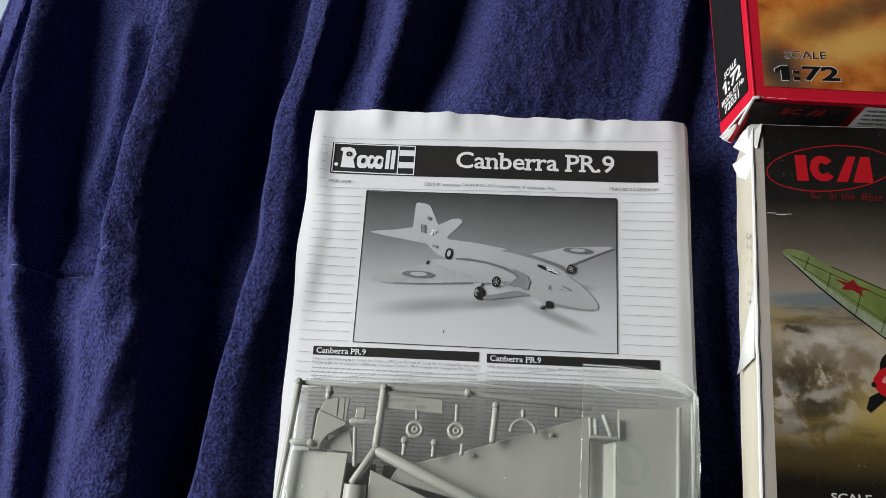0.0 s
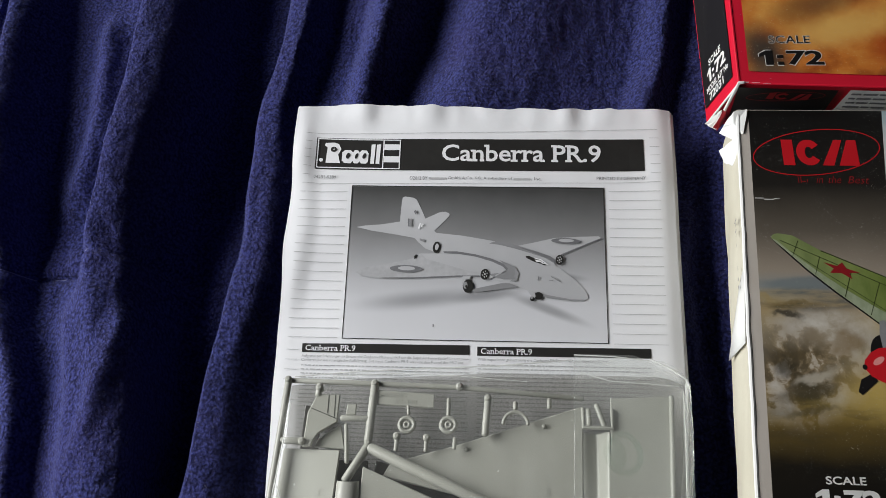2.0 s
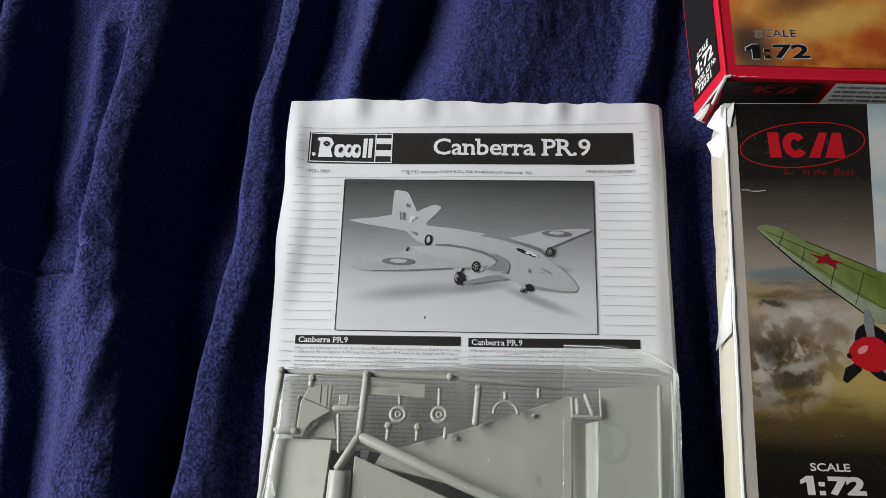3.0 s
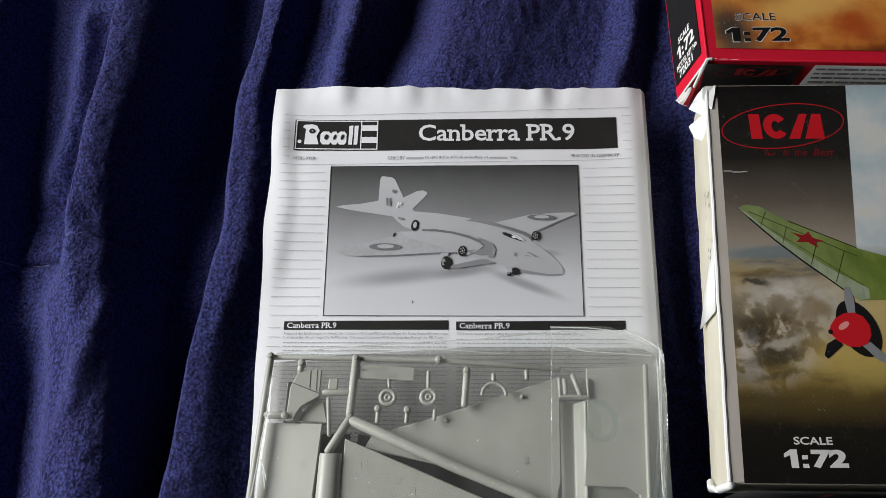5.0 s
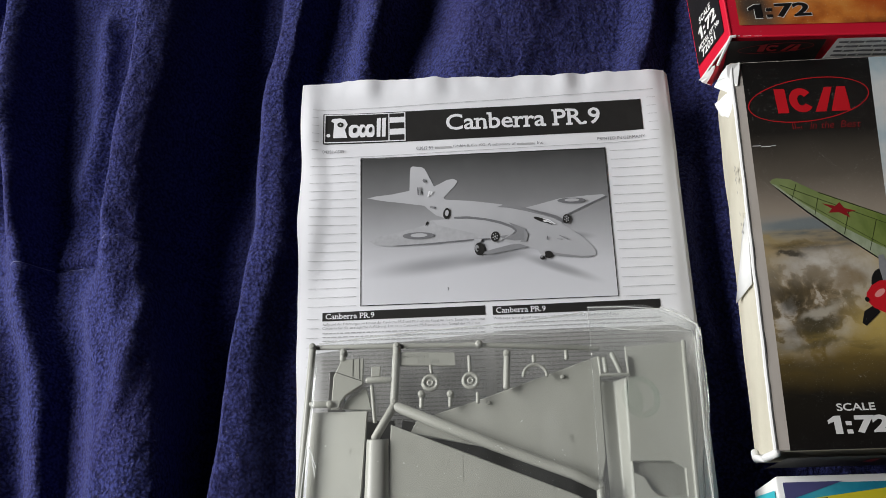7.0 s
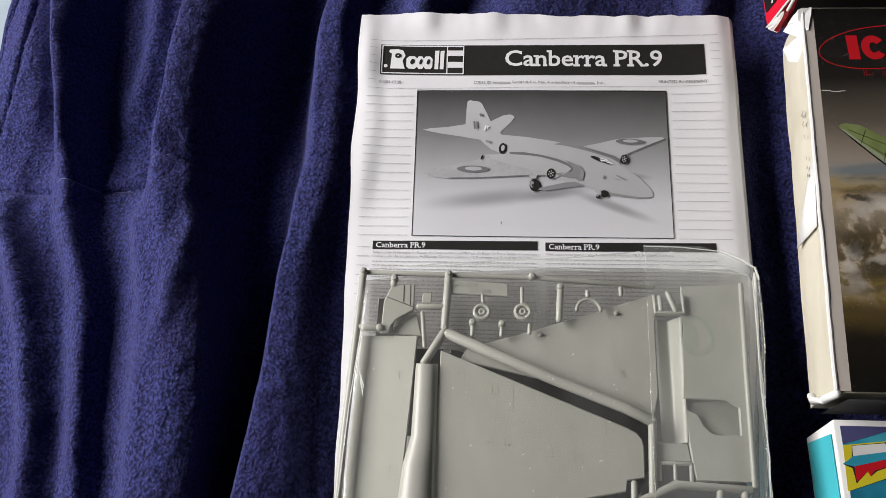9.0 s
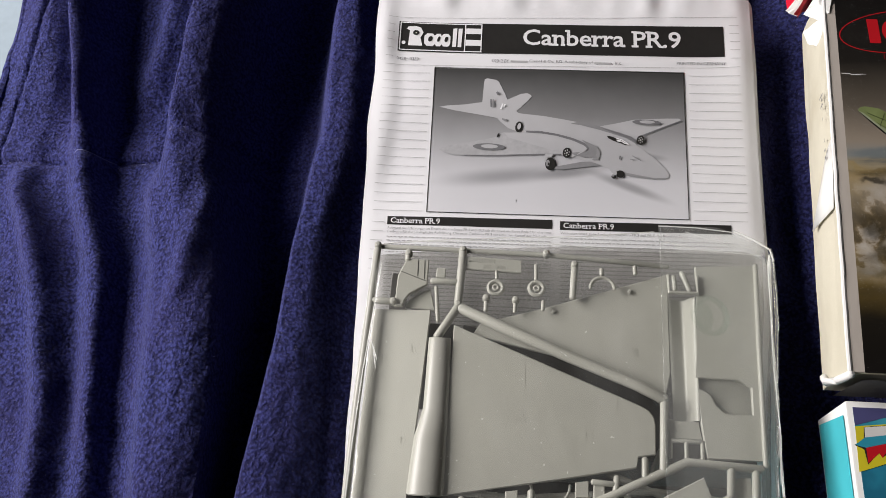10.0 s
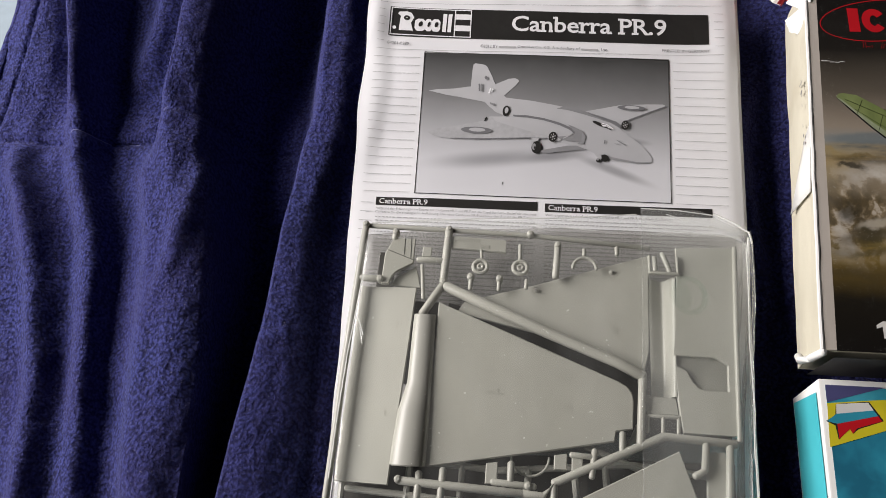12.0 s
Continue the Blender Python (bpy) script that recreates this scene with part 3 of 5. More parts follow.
TURNS = [
    turn_line((-60, -400, -12), (150, -372, -15), (250, -357, -20), (450, -359, -20)),
    turn_line((-60, -330, -14), (100, -330, -15), (180, -335, -18), (250, -338, -15), (350, -342, -14), (450, -345, -14)),
    turn_line((-60, -246, -8), (60, -258, -10), (140, -274, -12), (180, -288, -15), (215, -302, -20), (250, -303, -25), (300, -317, -25), (350, -329, -25), (450, -338, -25)),
    turn_line((-60, -228, 3), (60, -240, 5), (140, -257, 6), (180, -270, 5), (215, -284, 0), (250, -289, 9), (300, -303, 10), (350, -315, 10), (450, -325, 8)),
    turn_line((-60, -214, -6), (60, -229, -7), (140, -243, -10), (180, -254, -14), (215, -266, -18), (250, -270, -27), (300, -277, -28), (350, -281, -27), (450, -288, -26)),
    turn_line((-60, -206, -3), (60, -221, -4), (140, -234, -6), (180, -242, -10), (215, -240, -16), (250, -236, -22), (300, -233, -22), (350, -231, -22), (450, -228, -22)),
    turn_line((-60, -180, 26), (60, -187, 28), (100, -189, 28), (140, -196, 27), (180, -209, 25), (215, -218, 24), (250, -219, 30), (300, -217, 32), (350, -215, 32), (450, -211, 30)),
    turn_line((-60, -176, -20), (60, -169, -22), (100, -166, -23), (140, -165, -23), (180, -168, -23), (215, -171, -21), (250, -171, -25), (300, -168, -26), (350, -164, -25), (450, -161, -23)),
    turn_line((-60, -168, -21), (60, -160, -23), (100, -156, -24), (140, -152, -24), (180, -151, -24), (215, -152, -22), (250, -152, -26), (300, -149, -27), (350, -144, -26), (450, -139, -24)),
    turn_line((-60, -155, 24), (60, -146, 26), (100, -141, 26), (140, -136, 26), (180, -134, 26), (215, -132, 24), (250, -132, 26), (300, -129, 27), (350, -123, 27), (450, -117, 26)),
    turn_line((-60, -112, 12), (250, -108, 12), (300, -107, 11), (350, -97, -2), (450, -88, -5)),
    turn_line((-60, -92, 12), (300, -90, 7), (350, -83, -4), (450, -69, -7)),
    turn_line((-60, -74, 24), (300, -70, 24), (350, -62, 23), (450, -48, 21)),
    turn_line((-60, -50, 14), (310, -46, 8), (350, -36, -4), (450, -20, -8)),
    turn_line((-60, -12, 26), (310, -12, 25), (350, -2, 20), (450, 14, 18)),
    turn_line((-60, 60, 12), (310, 72, 8), (350, 88, 0), (450, 105, -4)),
    turn_line((-60, 80, 14), (310, 89, 19), (350, 104, 17), (450, 124, 12)),
    turn_line((-60, 112, 8), (310, 104, 6), (350, 121, 4), (450, 142, 0)),
    turn_line((-60, 150, 22), (450, 170, 22)),
]


def shoulder(turn, out, down):
    """A softer bend beside a crest, on the side away from the edge."""
    ys, xs, zs = turn
    return ys, [x + out for x in xs], [z - down for z in zs]


TURNS.insert(10, shoulder(TURNS[9], 0.009, 0.0015))
TURNS.insert(7, shoulder(TURNS[6], 0.013, 0.0045))
# small folds on top: (y, x) along the crest, height, reach to the edge's side and away from it
FOLDS = [
    (((215, -330), (198, -322), (159, -300), (125, -287), (94, -277), (63, -270), (0, -262), (-60, -256)), 0.015, 0.009, 0.010),
    (((430, -260), (357, -257), (313, -254), (250, -256)), 0.010, 0.009, 0.009),
    (((206, -184), (190, -187), (160, -193), (120, -200), (80, -206)), 0.0055, 0.007, 0.008),
    (((450, -336), (350, -330), (300, -326), (240, -316)), 0.004, 0.008, 0.008),
    (((212, -238), (180, -230), (140, -220), (90, -211), (40, -203), (-20, -196)), 0.0095, 0.009, 0.009),
    (((260, 118), (200, 109), (165, 111), (120, 117)), 0.008, 0.007, 0.006),
]
FOLD_LINES = [([p[0] / 1000 for p in reversed(w)], [p[1] / 1000 for p in reversed(w)], h, a, b) for w, h, a, b in FOLDS]
at_row = {}
SEAM_X, SEAM_Y = (-0.36, -0.278, -0.2536, -0.218, -0.12, -0.09), (0.214, 0.2145, 0.2165, 0.2185, 0.213, 0.212)


def eased(y, ys, vs):
    return sum(float(np.interp(y + d, ys, vs)) * w for d, w in ((-0.026, 0.1), (-0.013, 0.22), (0.0, 0.36), (0.013, 0.22), (0.026, 0.1)))


def row_of(y):
    if y not in at_row:
        bends = [(eased(y, ys, xs), eased(y, ys, zs)) for ys, xs, zs in TURNS]
        rise = [(b[1] - a[1]) / (b[0] - a[0]) for a, b in zip(bends, bends[1:])]
        lean = [0.0] + [2 * p * q / (p + q) if p * q > 0 else 0.0 for p, q in zip(rise, rise[1:])] + [0.0]
        turns = [(x, z, m) for (x, z), m in zip(bends, lean)]
        small = [(eased(y, ys, xs), left, right, h * smoothstep((y - ys[0]) / 0.04 + 0.1) * smoothstep((ys[-1] - y) / 0.04 + 0.1)) for ys, xs, h, left, right in FOLD_LINES]
        at_row[y] = turns, small
    return at_row[y]


def blanket_height(x, y):
    turns, small = row_of(y)
    wx = x + 0.0060 * noise.noise((x * 9, y * 11, 2.0)) + 0.0016 * noise.noise((x * 30, y * 24, 2.0))
    z = turns[0][1] if wx < turns[0][0] else turns[-1][1]
    for (xa, za, ma), (xb, zb, mb) in zip(turns, turns[1:]):
        if xa <= wx < xb:
            t, w = (wx - xa) / (xb - xa), xb - xa
            z = za * (1 + 2 * t) * (1 - t) ** 2 + zb * t * t * (3 - 2 * t) + w * (ma * t * (1 - t) ** 2 - mb * t * t * (1 - t))
            break
    z += 0.10 * (y - 0.2) * smoothstep((x + 0.13) / 0.06)
    for crest, left, right, h in small:
        d = wx - crest
        if abs(d) < 0.05:
            z += h * math.exp(-(d / (left if d < 0 else right)) ** 2)
    if x < -0.09:
        s = (y - float(np.interp(x, SEAM_X, SEAM_Y)))
        z -= (0.0012 + 0.0023 * smoothstep((-0.165 - x) / 0.03)) * math.exp(-(s / 0.0024) ** 2)
        z += 0.0042 * math.exp(-((abs(s) - 0.010) / 0.009) ** 2) * noise.noise((x * 75 + 9 * s, y * 8, 4.0)) * smoothstep((-0.165 - x) / 0.03)
        z -= 0.0022 * math.exp(-((x + 0.343 - 0.004 * smoothstep((y - 0.2) / 0.1)) / 0.0016) ** 2)
    z += 0.0030 * noise.noise((x * 16, y * 9, 0.0)) + 0.0014 * noise.noise((x * 45, y * 30, 6.0)) + 0.0007 * noise.noise((x * 170, y * 110, 6.0)) + 0.0005 * noise.noise((x * 380, y * 300, 1.0))
    # what lies on it presses it down
    if -0.13 < x < 0.13 and y < 0.325:
        m = smoothstep((x + 0.118) / 0.012) * smoothstep((0.118 - x) / 0.012) * smoothstep((0.312 - y) / 0.012)
        z = z * (1 - m) + min(z, sheet_height(min(max(x, -0.104), 0.104), max(0.0, min(y, 0.30))) - 0.004) * m
    if x > 0.10:
        m = smoothstep((x - 0.112) / 0.012)
        cap = 0.0385 if y < 0.279 else 0.046
        if y < 0.071:
            cap = 0.027
        z = z * (1 - m) + min(z, cap) * m
    z -= 0.010 * smoothstep((-0.3545 - x) / 0.006) ** 1.5
    return float(max(z, -0.0385))


def edge_of(y):
    return -0.357 - 0.010 * smoothstep((0.21 - y) / 0.1) + 0.0012 * math.sin(y * 55)


def blanket_sheet():
    """The blanket as one sheet: fine where the folds lie, coarse beyond."""
    bm = bmesh.new()
    us = line(-0.357, 0.25, 460) + line(0.27, 1.2, 24)
    ys = line(-0.8, -0.09, 12) + line(-0.06, 0.45, 360) + line(0.48, 1.1, 14)
    rows = []
    for y in ys:
        e = edge_of(y) + 0.357
        rows.append([bm.verts.new((x, y, blanket_height(x, y))) for x in (u + e * smoothstep((-0.28 - u) / 0.077) for u in us)])
    for a, b in zip(rows, rows[1:]):
        for i in range(len(us) - 1):
            bm.faces.new((a[i], a[i + 1], b[i + 1], b[i]))
    return bm


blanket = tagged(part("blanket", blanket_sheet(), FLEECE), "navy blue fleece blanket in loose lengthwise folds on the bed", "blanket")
solid = blanket.modifiers.new("thickness", "SOLIDIFY")
solid.thickness, solid.offset = 0.003, -1
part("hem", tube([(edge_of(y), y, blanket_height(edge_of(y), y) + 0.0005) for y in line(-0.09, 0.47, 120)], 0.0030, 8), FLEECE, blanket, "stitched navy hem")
seam_xs = line(-0.354, -0.207, 120)
part("seam_thread", tube([(x, float(np.interp(x, SEAM_X, SEAM_Y)) + 0.0006 * noise.noise((x * 80, 0, 1)), blanket_height(x, float(np.interp(x, SEAM_X, SEAM_Y))) - 0.0001 + 0.0005 * noise.noise((x * 260, 0, 3))) for x in seam_xs], 0.00030, 6),
     THREAD, blanket, "pale blue stitched seam")

# ---- instruction booklet ----
booklet = root("instruction_booklet", (0, 0.155, 0.02), "white A4 instruction booklet with black print and creased edges", "booklet")


def edge_left(y):
    return -0.105 + 0.0012 * noise.noise((1.0, y * 30, 0)) + 0.002 * smoothstep((0.2 - y) / 0.2)


def edge_top(x):
    return 0.3005 + 0.0022 * smoothstep((0.03 - x) / 0.06) - 0.002 * smoothstep((-0.09 - x) / 0.015) + 0.0009 * noise.noise((x * 60, 0, 9.0)) + 0.0010 * noise.noise((x * 160, 0, 2.0))


def page(dx, dy, drop):
    bm = bmesh.new()
    nu, nv = 110, 130
    rows = []
    for j in range(nv + 1):
        v = j / nv
        row = []
        for i in range(nu + 1):
            u = i / nu
            y0 = 0.006 + v * (edge_top(-0.105 + 0.21 * u) - 0.006)
            x = edge_left(y0) + u * (0.1048 - edge_left(y0))
            row.append(bm.verts.new((x + dx, y0 + dy, sheet_height(x, y0) - drop)))
        rows.append(row)
    for a, b in zip(rows, rows[1:]):
        for i in range(nu):
            bm.faces.new((a[i], a[i + 1], b[i + 1], b[i]))
    return bm


def printed(name, bm, material, lift, parent=booklet, label="", step=0.009):
    return part(name, drape(bm, sheet_height, lift, step), material, parent, label, smooth=False)


part("page", page(0, 0, 0), PAPER, booklet, "creased white front page")
part("page", page(0.0012, -0.0006, 0.0010), PAPER, booklet)
part("page", page(0.0020, -0.0012, 0.0020), PAPER, booklet)
# header band with its emblem and title
printed("header_band", flat([(-0.0925, 0.2617), (0.0890, 0.2625), (0.0890, 0.2815), (-0.0925, 0.2808)]), INK, 0.00025)
printed("emblem_frame", box_line(-0.0918, 0.2624, -0.0452, 0.2804, 0.0006), BLANK, 0.0005)
printed("emblem_frame", bars([(-0.0550, 0.2630, -0.0544, 0.2798)]), BLANK, 0.0005)
printed("emblem_stripe", bars([(-0.0543, 0.2740, -0.0457, 0.2775)]), BLANK, 0.0005)
printed("emblem_stripe", bars([(-0.0543, 0.2665, -0.0457, 0.2702)]), BLANK, 0.0005)
printed("emblem_block", flat([(-0.0868, 0.2655), (-0.0786, 0.2655), (-0.0800, 0.2706), (-0.0784, 0.2740), (-0.0800, 0.2772), (-0.0826, 0.2780), (-0.0872, 0.2776), (-0.0880, 0.2762), (-0.0862, 0.2750)]), BLANK, 0.0005, step=0)
printed("emblem_slot", oval_ring(-0.0826, 0.2737, 0.0012, 0.0010, 0.0012, 0, 14), INK, 0.0007, step=0)
for cx, w in ((-0.0747, 0.0031), (-0.0699, 0.0020), (-0.0656, 0.0026)):
    printed("emblem_block", flat([(cx - w, 0.2672), (cx - w * 0.5, 0.2655), (cx + w * 0.6, 0.2655), (cx + w, 0.2670), (cx + w, 0.2720), (cx + w * 0.5, 0.2736), (cx - w * 0.5, 0.2736), (cx - w, 0.2720)]), BLANK, 0.0005, step=0)
    printed("emblem_slot", flat(oval(cx + 0.0003, 0.2700, w * 0.36, 0.0018, -15, 14)), INK, 0.0007, step=0)
for x0 in (-0.0618, -0.0588):
    printed("emblem_block", flat([(x0, 0.2655), (x0 + 0.0021, 0.2655), (x0 + 0.0025, 0.2774), (x0 + 0.0002, 0.2772)]), BLANK, 0.0005, step=0)
printed("emblem_dot", flat(oval(-0.0894, 0.2672, 0.0011, 0.0011)), BLANK, 0.0005, step=0)
printed("title", slab_words("Canberra PR.9", -0.0220, 0.2675, 0.0876, 0.0102, 0.015, 0.0017, 0.0013), BLANK, 0.0005, step=0)
printed("number_line", words("04281-0389", -0.0925, 0.2560, 0.0123, 0.0019), THIN_INK, 0.0006, step=0)
rng = random.Random(4)


def unread(x0, x1, y, h, gap=0.0009, mean=0.005):
    """Bars for a line of small print that cannot be read."""
    out, x = [], x0
    while x < x1:
        e = min(x1, x + mean * rng.uniform(0.35, 1.5))
        out.append((x, y, e, y + h))
        x = e + gap
    return out


for body, x, w in (("\u00a92012 BY", -0.0393, 0.0098), ("GmbH & Co. KG. A subsidiary of", -0.0182, 0.0352), (", Inc.", 0.0275, 0.0055)):
    printed("small_print", words(body, x, 0.2562, w, 0.0021), THIN_INK, 0.0006, step=0)
for x0, x1 in ((-0.0287, -0.0192), (0.0178, 0.0270)):
    printed("small_print", bars([(x0, 0.2566, x1, 0.2578)]), PALE_INK, 0.0003, step=0.004)
printed("small_print", words("PRINTED IN GERMANY", 0.0630, 0.2573, 0.0265, 0.0018), THIN_INK, 0.0006, step=0)
# feint rules across the page
rules = []
for k in range(24):
    yl, yr = 0.2830 - 0.00503 * k, 0.2874 - 0.00525 * k
    if k in (0, 6):
        spans = [(-0.0985, 0.0970)]
    elif k < 6:
        spans = [(-0.0985, -0.0945), (0.0922, 0.0975)]
    else:
        spans = [(-0.0993, -0.0732), (0.0692, 0.0968)]
    for x0, x1 in spans:
        a, b = (yl + (yr - yl) * smoothstep((x + 0.098) / 0.09) for x in (x0, x1))
        rules.append(flat([(x0, a), (x1, b), (x1, b + 0.00024), (x0, a + 0.00024)]))
for k in range(6):
    rules.append(flat([(-0.0993, 0.1605 - 0.0052 * k), (-0.0930, 0.1605 - 0.0052 * k), (-0.0930, 0.16077 - 0.0052 * k), (-0.0993, 0.16077 - 0.0052 * k)]))
rules = join(*rules)
tagged(printed("rule_line", rules, PALE_INK, 0.0005, step=0.004), kind="stuff")
# the photograph of the finished model
photo_part = printed("photograph", flat([(-0.0705, 0.1670), (0.0665, 0.1672), (0.0668, 0.2530), (-0.0710, 0.2520)]), PHOTO, 0.00025, label="black and white printed photograph of a model aeroplane")
printed("photo_border", box_line(-0.0708, 0.1668, 0.0668, 0.2525, 0.0004), INK, 0.0004)


def photo_shape(name, pts, material, level, label=""):
    return printed(name, flat([(x / 1000, y / 1000) for x, y in pts]), material, 0.0003 + 0.00012 * level, photo_part, label)


photo_shape("printed_tailplane", ((-66.9, 228.1), (-62.9, 229.0), (-53.0, 230.0), (-43.5, 231.7), (-38.5, 226.3), (-34.5, 222.3), (-46.4, 224.4), (-58.3, 226.2)), SKIN, 1)
photo_shape("printed_fin", ((-43.5, 231.4), (-43.0, 242.6), (-42.6, 245.6), (-41.4, 246.3), (-36.3, 245.5), (-34.7, 244.3), (-31.8, 238.4), (-29.7, 233.5), (-27.5, 229.4), (-23.0, 225.0), (-29.2, 221.5), (-37.7, 223.8), (-43.3, 229.1)), SKIN, 1)
photo_shape("printed_tailplane", ((-30.3, 233.2), (-22.4, 237.1), (-19.0, 237.6), (-17.1, 236.7), (-16.5, 235.7), (-18.5, 233.0), (-24.6, 226.6), (-27.5, 229.1)), SKIN, 1)
photo_shape("printed_wing", ((18.2, 218.3), (28.7, 220.7), (39.2, 223.4), (54.2, 224.6), (63.2, 225.0), (65.0, 223.8), (57.2, 220.3), (43.8, 214.0), (40.2, 211.7), (30.3, 215.7)), SKIN, 1)
photo_shape("printed_wing_edge", ((64.7, 224.1), (65.0, 223.5), (57.2, 220.0), (43.8, 213.7), (42.9, 214.3), (56.6, 220.6)), THIN_INK, 2)
photo_shape("printed_fuselage", ((-36.4, 223.8), (-29.5, 226.7), (-23.0, 225.3), (-9.4, 223.9), (5.9, 221.4), (18.1, 218.7), (30.3, 215.4), (36.3, 212.8), (40.3, 208.2), (45.4, 204.4), (50.7, 200.3), (54.9, 195.6), (56.9, 192.3), (56.7, 190.2), (54.3, 189.2), (48.5, 189.2), (38.1, 190.9), (29.3, 192.9), (18.8, 196.4), (9.8, 199.1), (3.7, 201.0), (-8.7, 208.4), (-21.1, 213.5), (-28.9, 216.4), (-33.1, 220.1)), SKIN, 2)
photo_shape("printed_shade", ((4.8, 219.7), (8.1, 220.8), (13.6, 220.4), (21.2, 218.5), (30.3, 215.7), (37.2, 213.4), (40.2, 211.4), (40.3, 208.6), (38.8, 209.7), (34.8, 212.1), (27.3, 214.6), (19.7, 216.8), (10.6, 219.0)), MID_INK, 3)
photo_shape("printed_shade", ((21.2, 217.8), (30.3, 215.4), (37.2, 213.1), (39.9, 211.0), (40.0, 209.2), (36.3, 211.8), (28.8, 214.7)), THIN_INK, 4)
photo_shape("printed_wing", ((-65.9, 202.8), (-61.8, 205.1), (-51.2, 207.2), (-40.7, 209.5), (-34.7, 211.1), (-33.9, 213.0), (-30.9, 213.8), (-18.1, 214.0), (-2.8, 213.0), (8.8, 210.0), (12.8, 207.7), (14.6, 205.3), (13.2, 204.0), (5.1, 202.7), (0.1, 201.5), (-11.4, 201.3), (-35.5, 200.0), (-50.6, 199.6), (-58.3, 199.9), (-63.0, 201.0)), WING_GREY, 3)
photo_shape("printed_wing_light", ((-30.9, 213.4), (-18.1, 213.7), (-2.8, 212.7), (8.2, 210.0), (12.2, 207.7), (14.0, 205.2), (11.1, 203.9), (3.6, 202.9), (-5.5, 204.1), (-20.8, 208.5), (-28.5, 210.7)), SKIN, 4)
photo_shape("printed_shade", ((-19.3, 214.9), (-12.0, 214.9), (-2.2, 213.4), (6.3, 211.2), (12.4, 208.6), (15.2, 205.9), (14.7, 204.6), (12.2, 207.0), (6.4, 209.6), (-2.2, 212.1), (-12.0, 213.6), (-19.0, 213.9)), THIN_INK, 5)
photo_shape("printed_shade", ((10.9, 210.4), (14.8, 208.7), (19.1, 206.7), (18.7, 200.1), (12.1, 200.2), (6.7, 201.5), (5.4, 202.7), (13.2, 203.6), (15.2, 205.6)), MID_INK, 5)
photo_shape("printed_shade", ((19.1, 206.7), (21.0, 203.4), (19.9, 199.0), (16.3, 198.8), (18.6, 201.7)), SHADE_INK, 5)
photo_shape("printed_shade", ((-50.7, 199.9), (-35.5, 200.3), (-11.4, 201.6), (0.1, 201.8), (0.1, 201.2), (-11.3, 201.0), (-35.4, 199.7), (-53.7, 199.5)), THIN_INK, 5)
photo_shape("printed_shade", ((-7.9, 193.1), (0.9, 195.3), (11.3, 197.7), (15.8, 197.9), (21.2, 195.9), (14.4, 195.0), (1.0, 192.9)), MID_INK, 5)
photo_shape("printed_shade", ((27.8, 193.5), (38.1, 191.5), (48.4, 189.8), (56.1, 189.8), (54.3, 189.2), (48.5, 188.9), (36.7, 190.2), (27.8, 192.2)), SHADE_INK, 4)
photo_shape("printed_shade", ((-34.9, 210.4), (-34.7, 212.0), (-33.9, 213.0), (-33.3, 212.7), (-34.0, 210.8)), INK, 6)
photo_shape("printed_nacelle", ((-0.6, 204.3), (3.5, 205.7), (9.5, 206.3), (14.0, 204.9), (11.1, 202.9), (6.1, 200.2), (1.3, 199.7)), SKIN, 5)
photo_shape("printed_canopy", ((24.3, 212.9), (26.1, 213.0), (31.0, 211.3), (35.2, 208.7), (34.0, 208.0), (32.2, 208.8), (28.0, 210.2), (25.0, 211.7)), INK, 6)
photo_shape("printed_canopy_pane", ((29.2, 210.9), (31.6, 210.7), (34.9, 208.6), (33.1, 208.9), (32.2, 209.8), (30.1, 209.7)), BLANK, 7)
photo_shape("printed_canopy_pane", ((27.9, 212.4), (32.8, 211.1), (36.4, 208.4), (35.2, 208.3), (32.2, 210.7), (28.0, 211.8)), BLANK, 6)
photo_shape("printed_flash", ((-39.2, 233.2), (-38.3, 233.2), (-38.0, 228.6), (-38.9, 228.6)), THIN_INK, 6)
photo_shape("printed_flash", ((-38.0, 233.2), (-37.1, 233.2), (-36.8, 228.7), (-37.7, 228.6)), MID_INK, 6)
photo_shape("printed_badge", ((-36.1, 237.2), (-35.2, 238.3), (-34.2, 237.0), (-35.1, 235.6)), THIN_INK, 6)
photo_shape("printed_serial", ((-32.3, 222.0), (-29.5, 221.2), (-29.7, 219.9), (-32.2, 220.8)), MID_INK, 6)
photo_shape("printed_serial", ((-33.6, 227.5), (-32.6, 230.8), (-31.9, 230.5), (-32.7, 227.5)), BLANK, 6)
photo_shape("printed_serial", ((-31.8, 228.2), (-31.6, 230.5), (-30.4, 230.2), (-30.3, 229.6), (-31.0, 229.9), (-31.2, 228.6)), BLANK, 6)
photo_shape("printed_mark", ((31.1, 201.9), (31.7, 201.6), (31.2, 199.5), (30.6, 199.7)), THIN_INK, 6)
photo_shape("printed_mark", ((37.7, 202.2), (42.5, 199.6), (42.2, 199.0), (37.7, 201.6)), MID_INK, 6)
photo_shape("printed_mark", ((36.5, 200.0), (38.9, 199.8), (38.9, 199.5), (36.5, 199.7)), MID_INK, 6)
photo_shape("printed_speck", ((-23.7, 175.3), (-23.1, 175.3), (-23.3, 173.8), (-23.6, 173.8)), THIN_INK, 1)
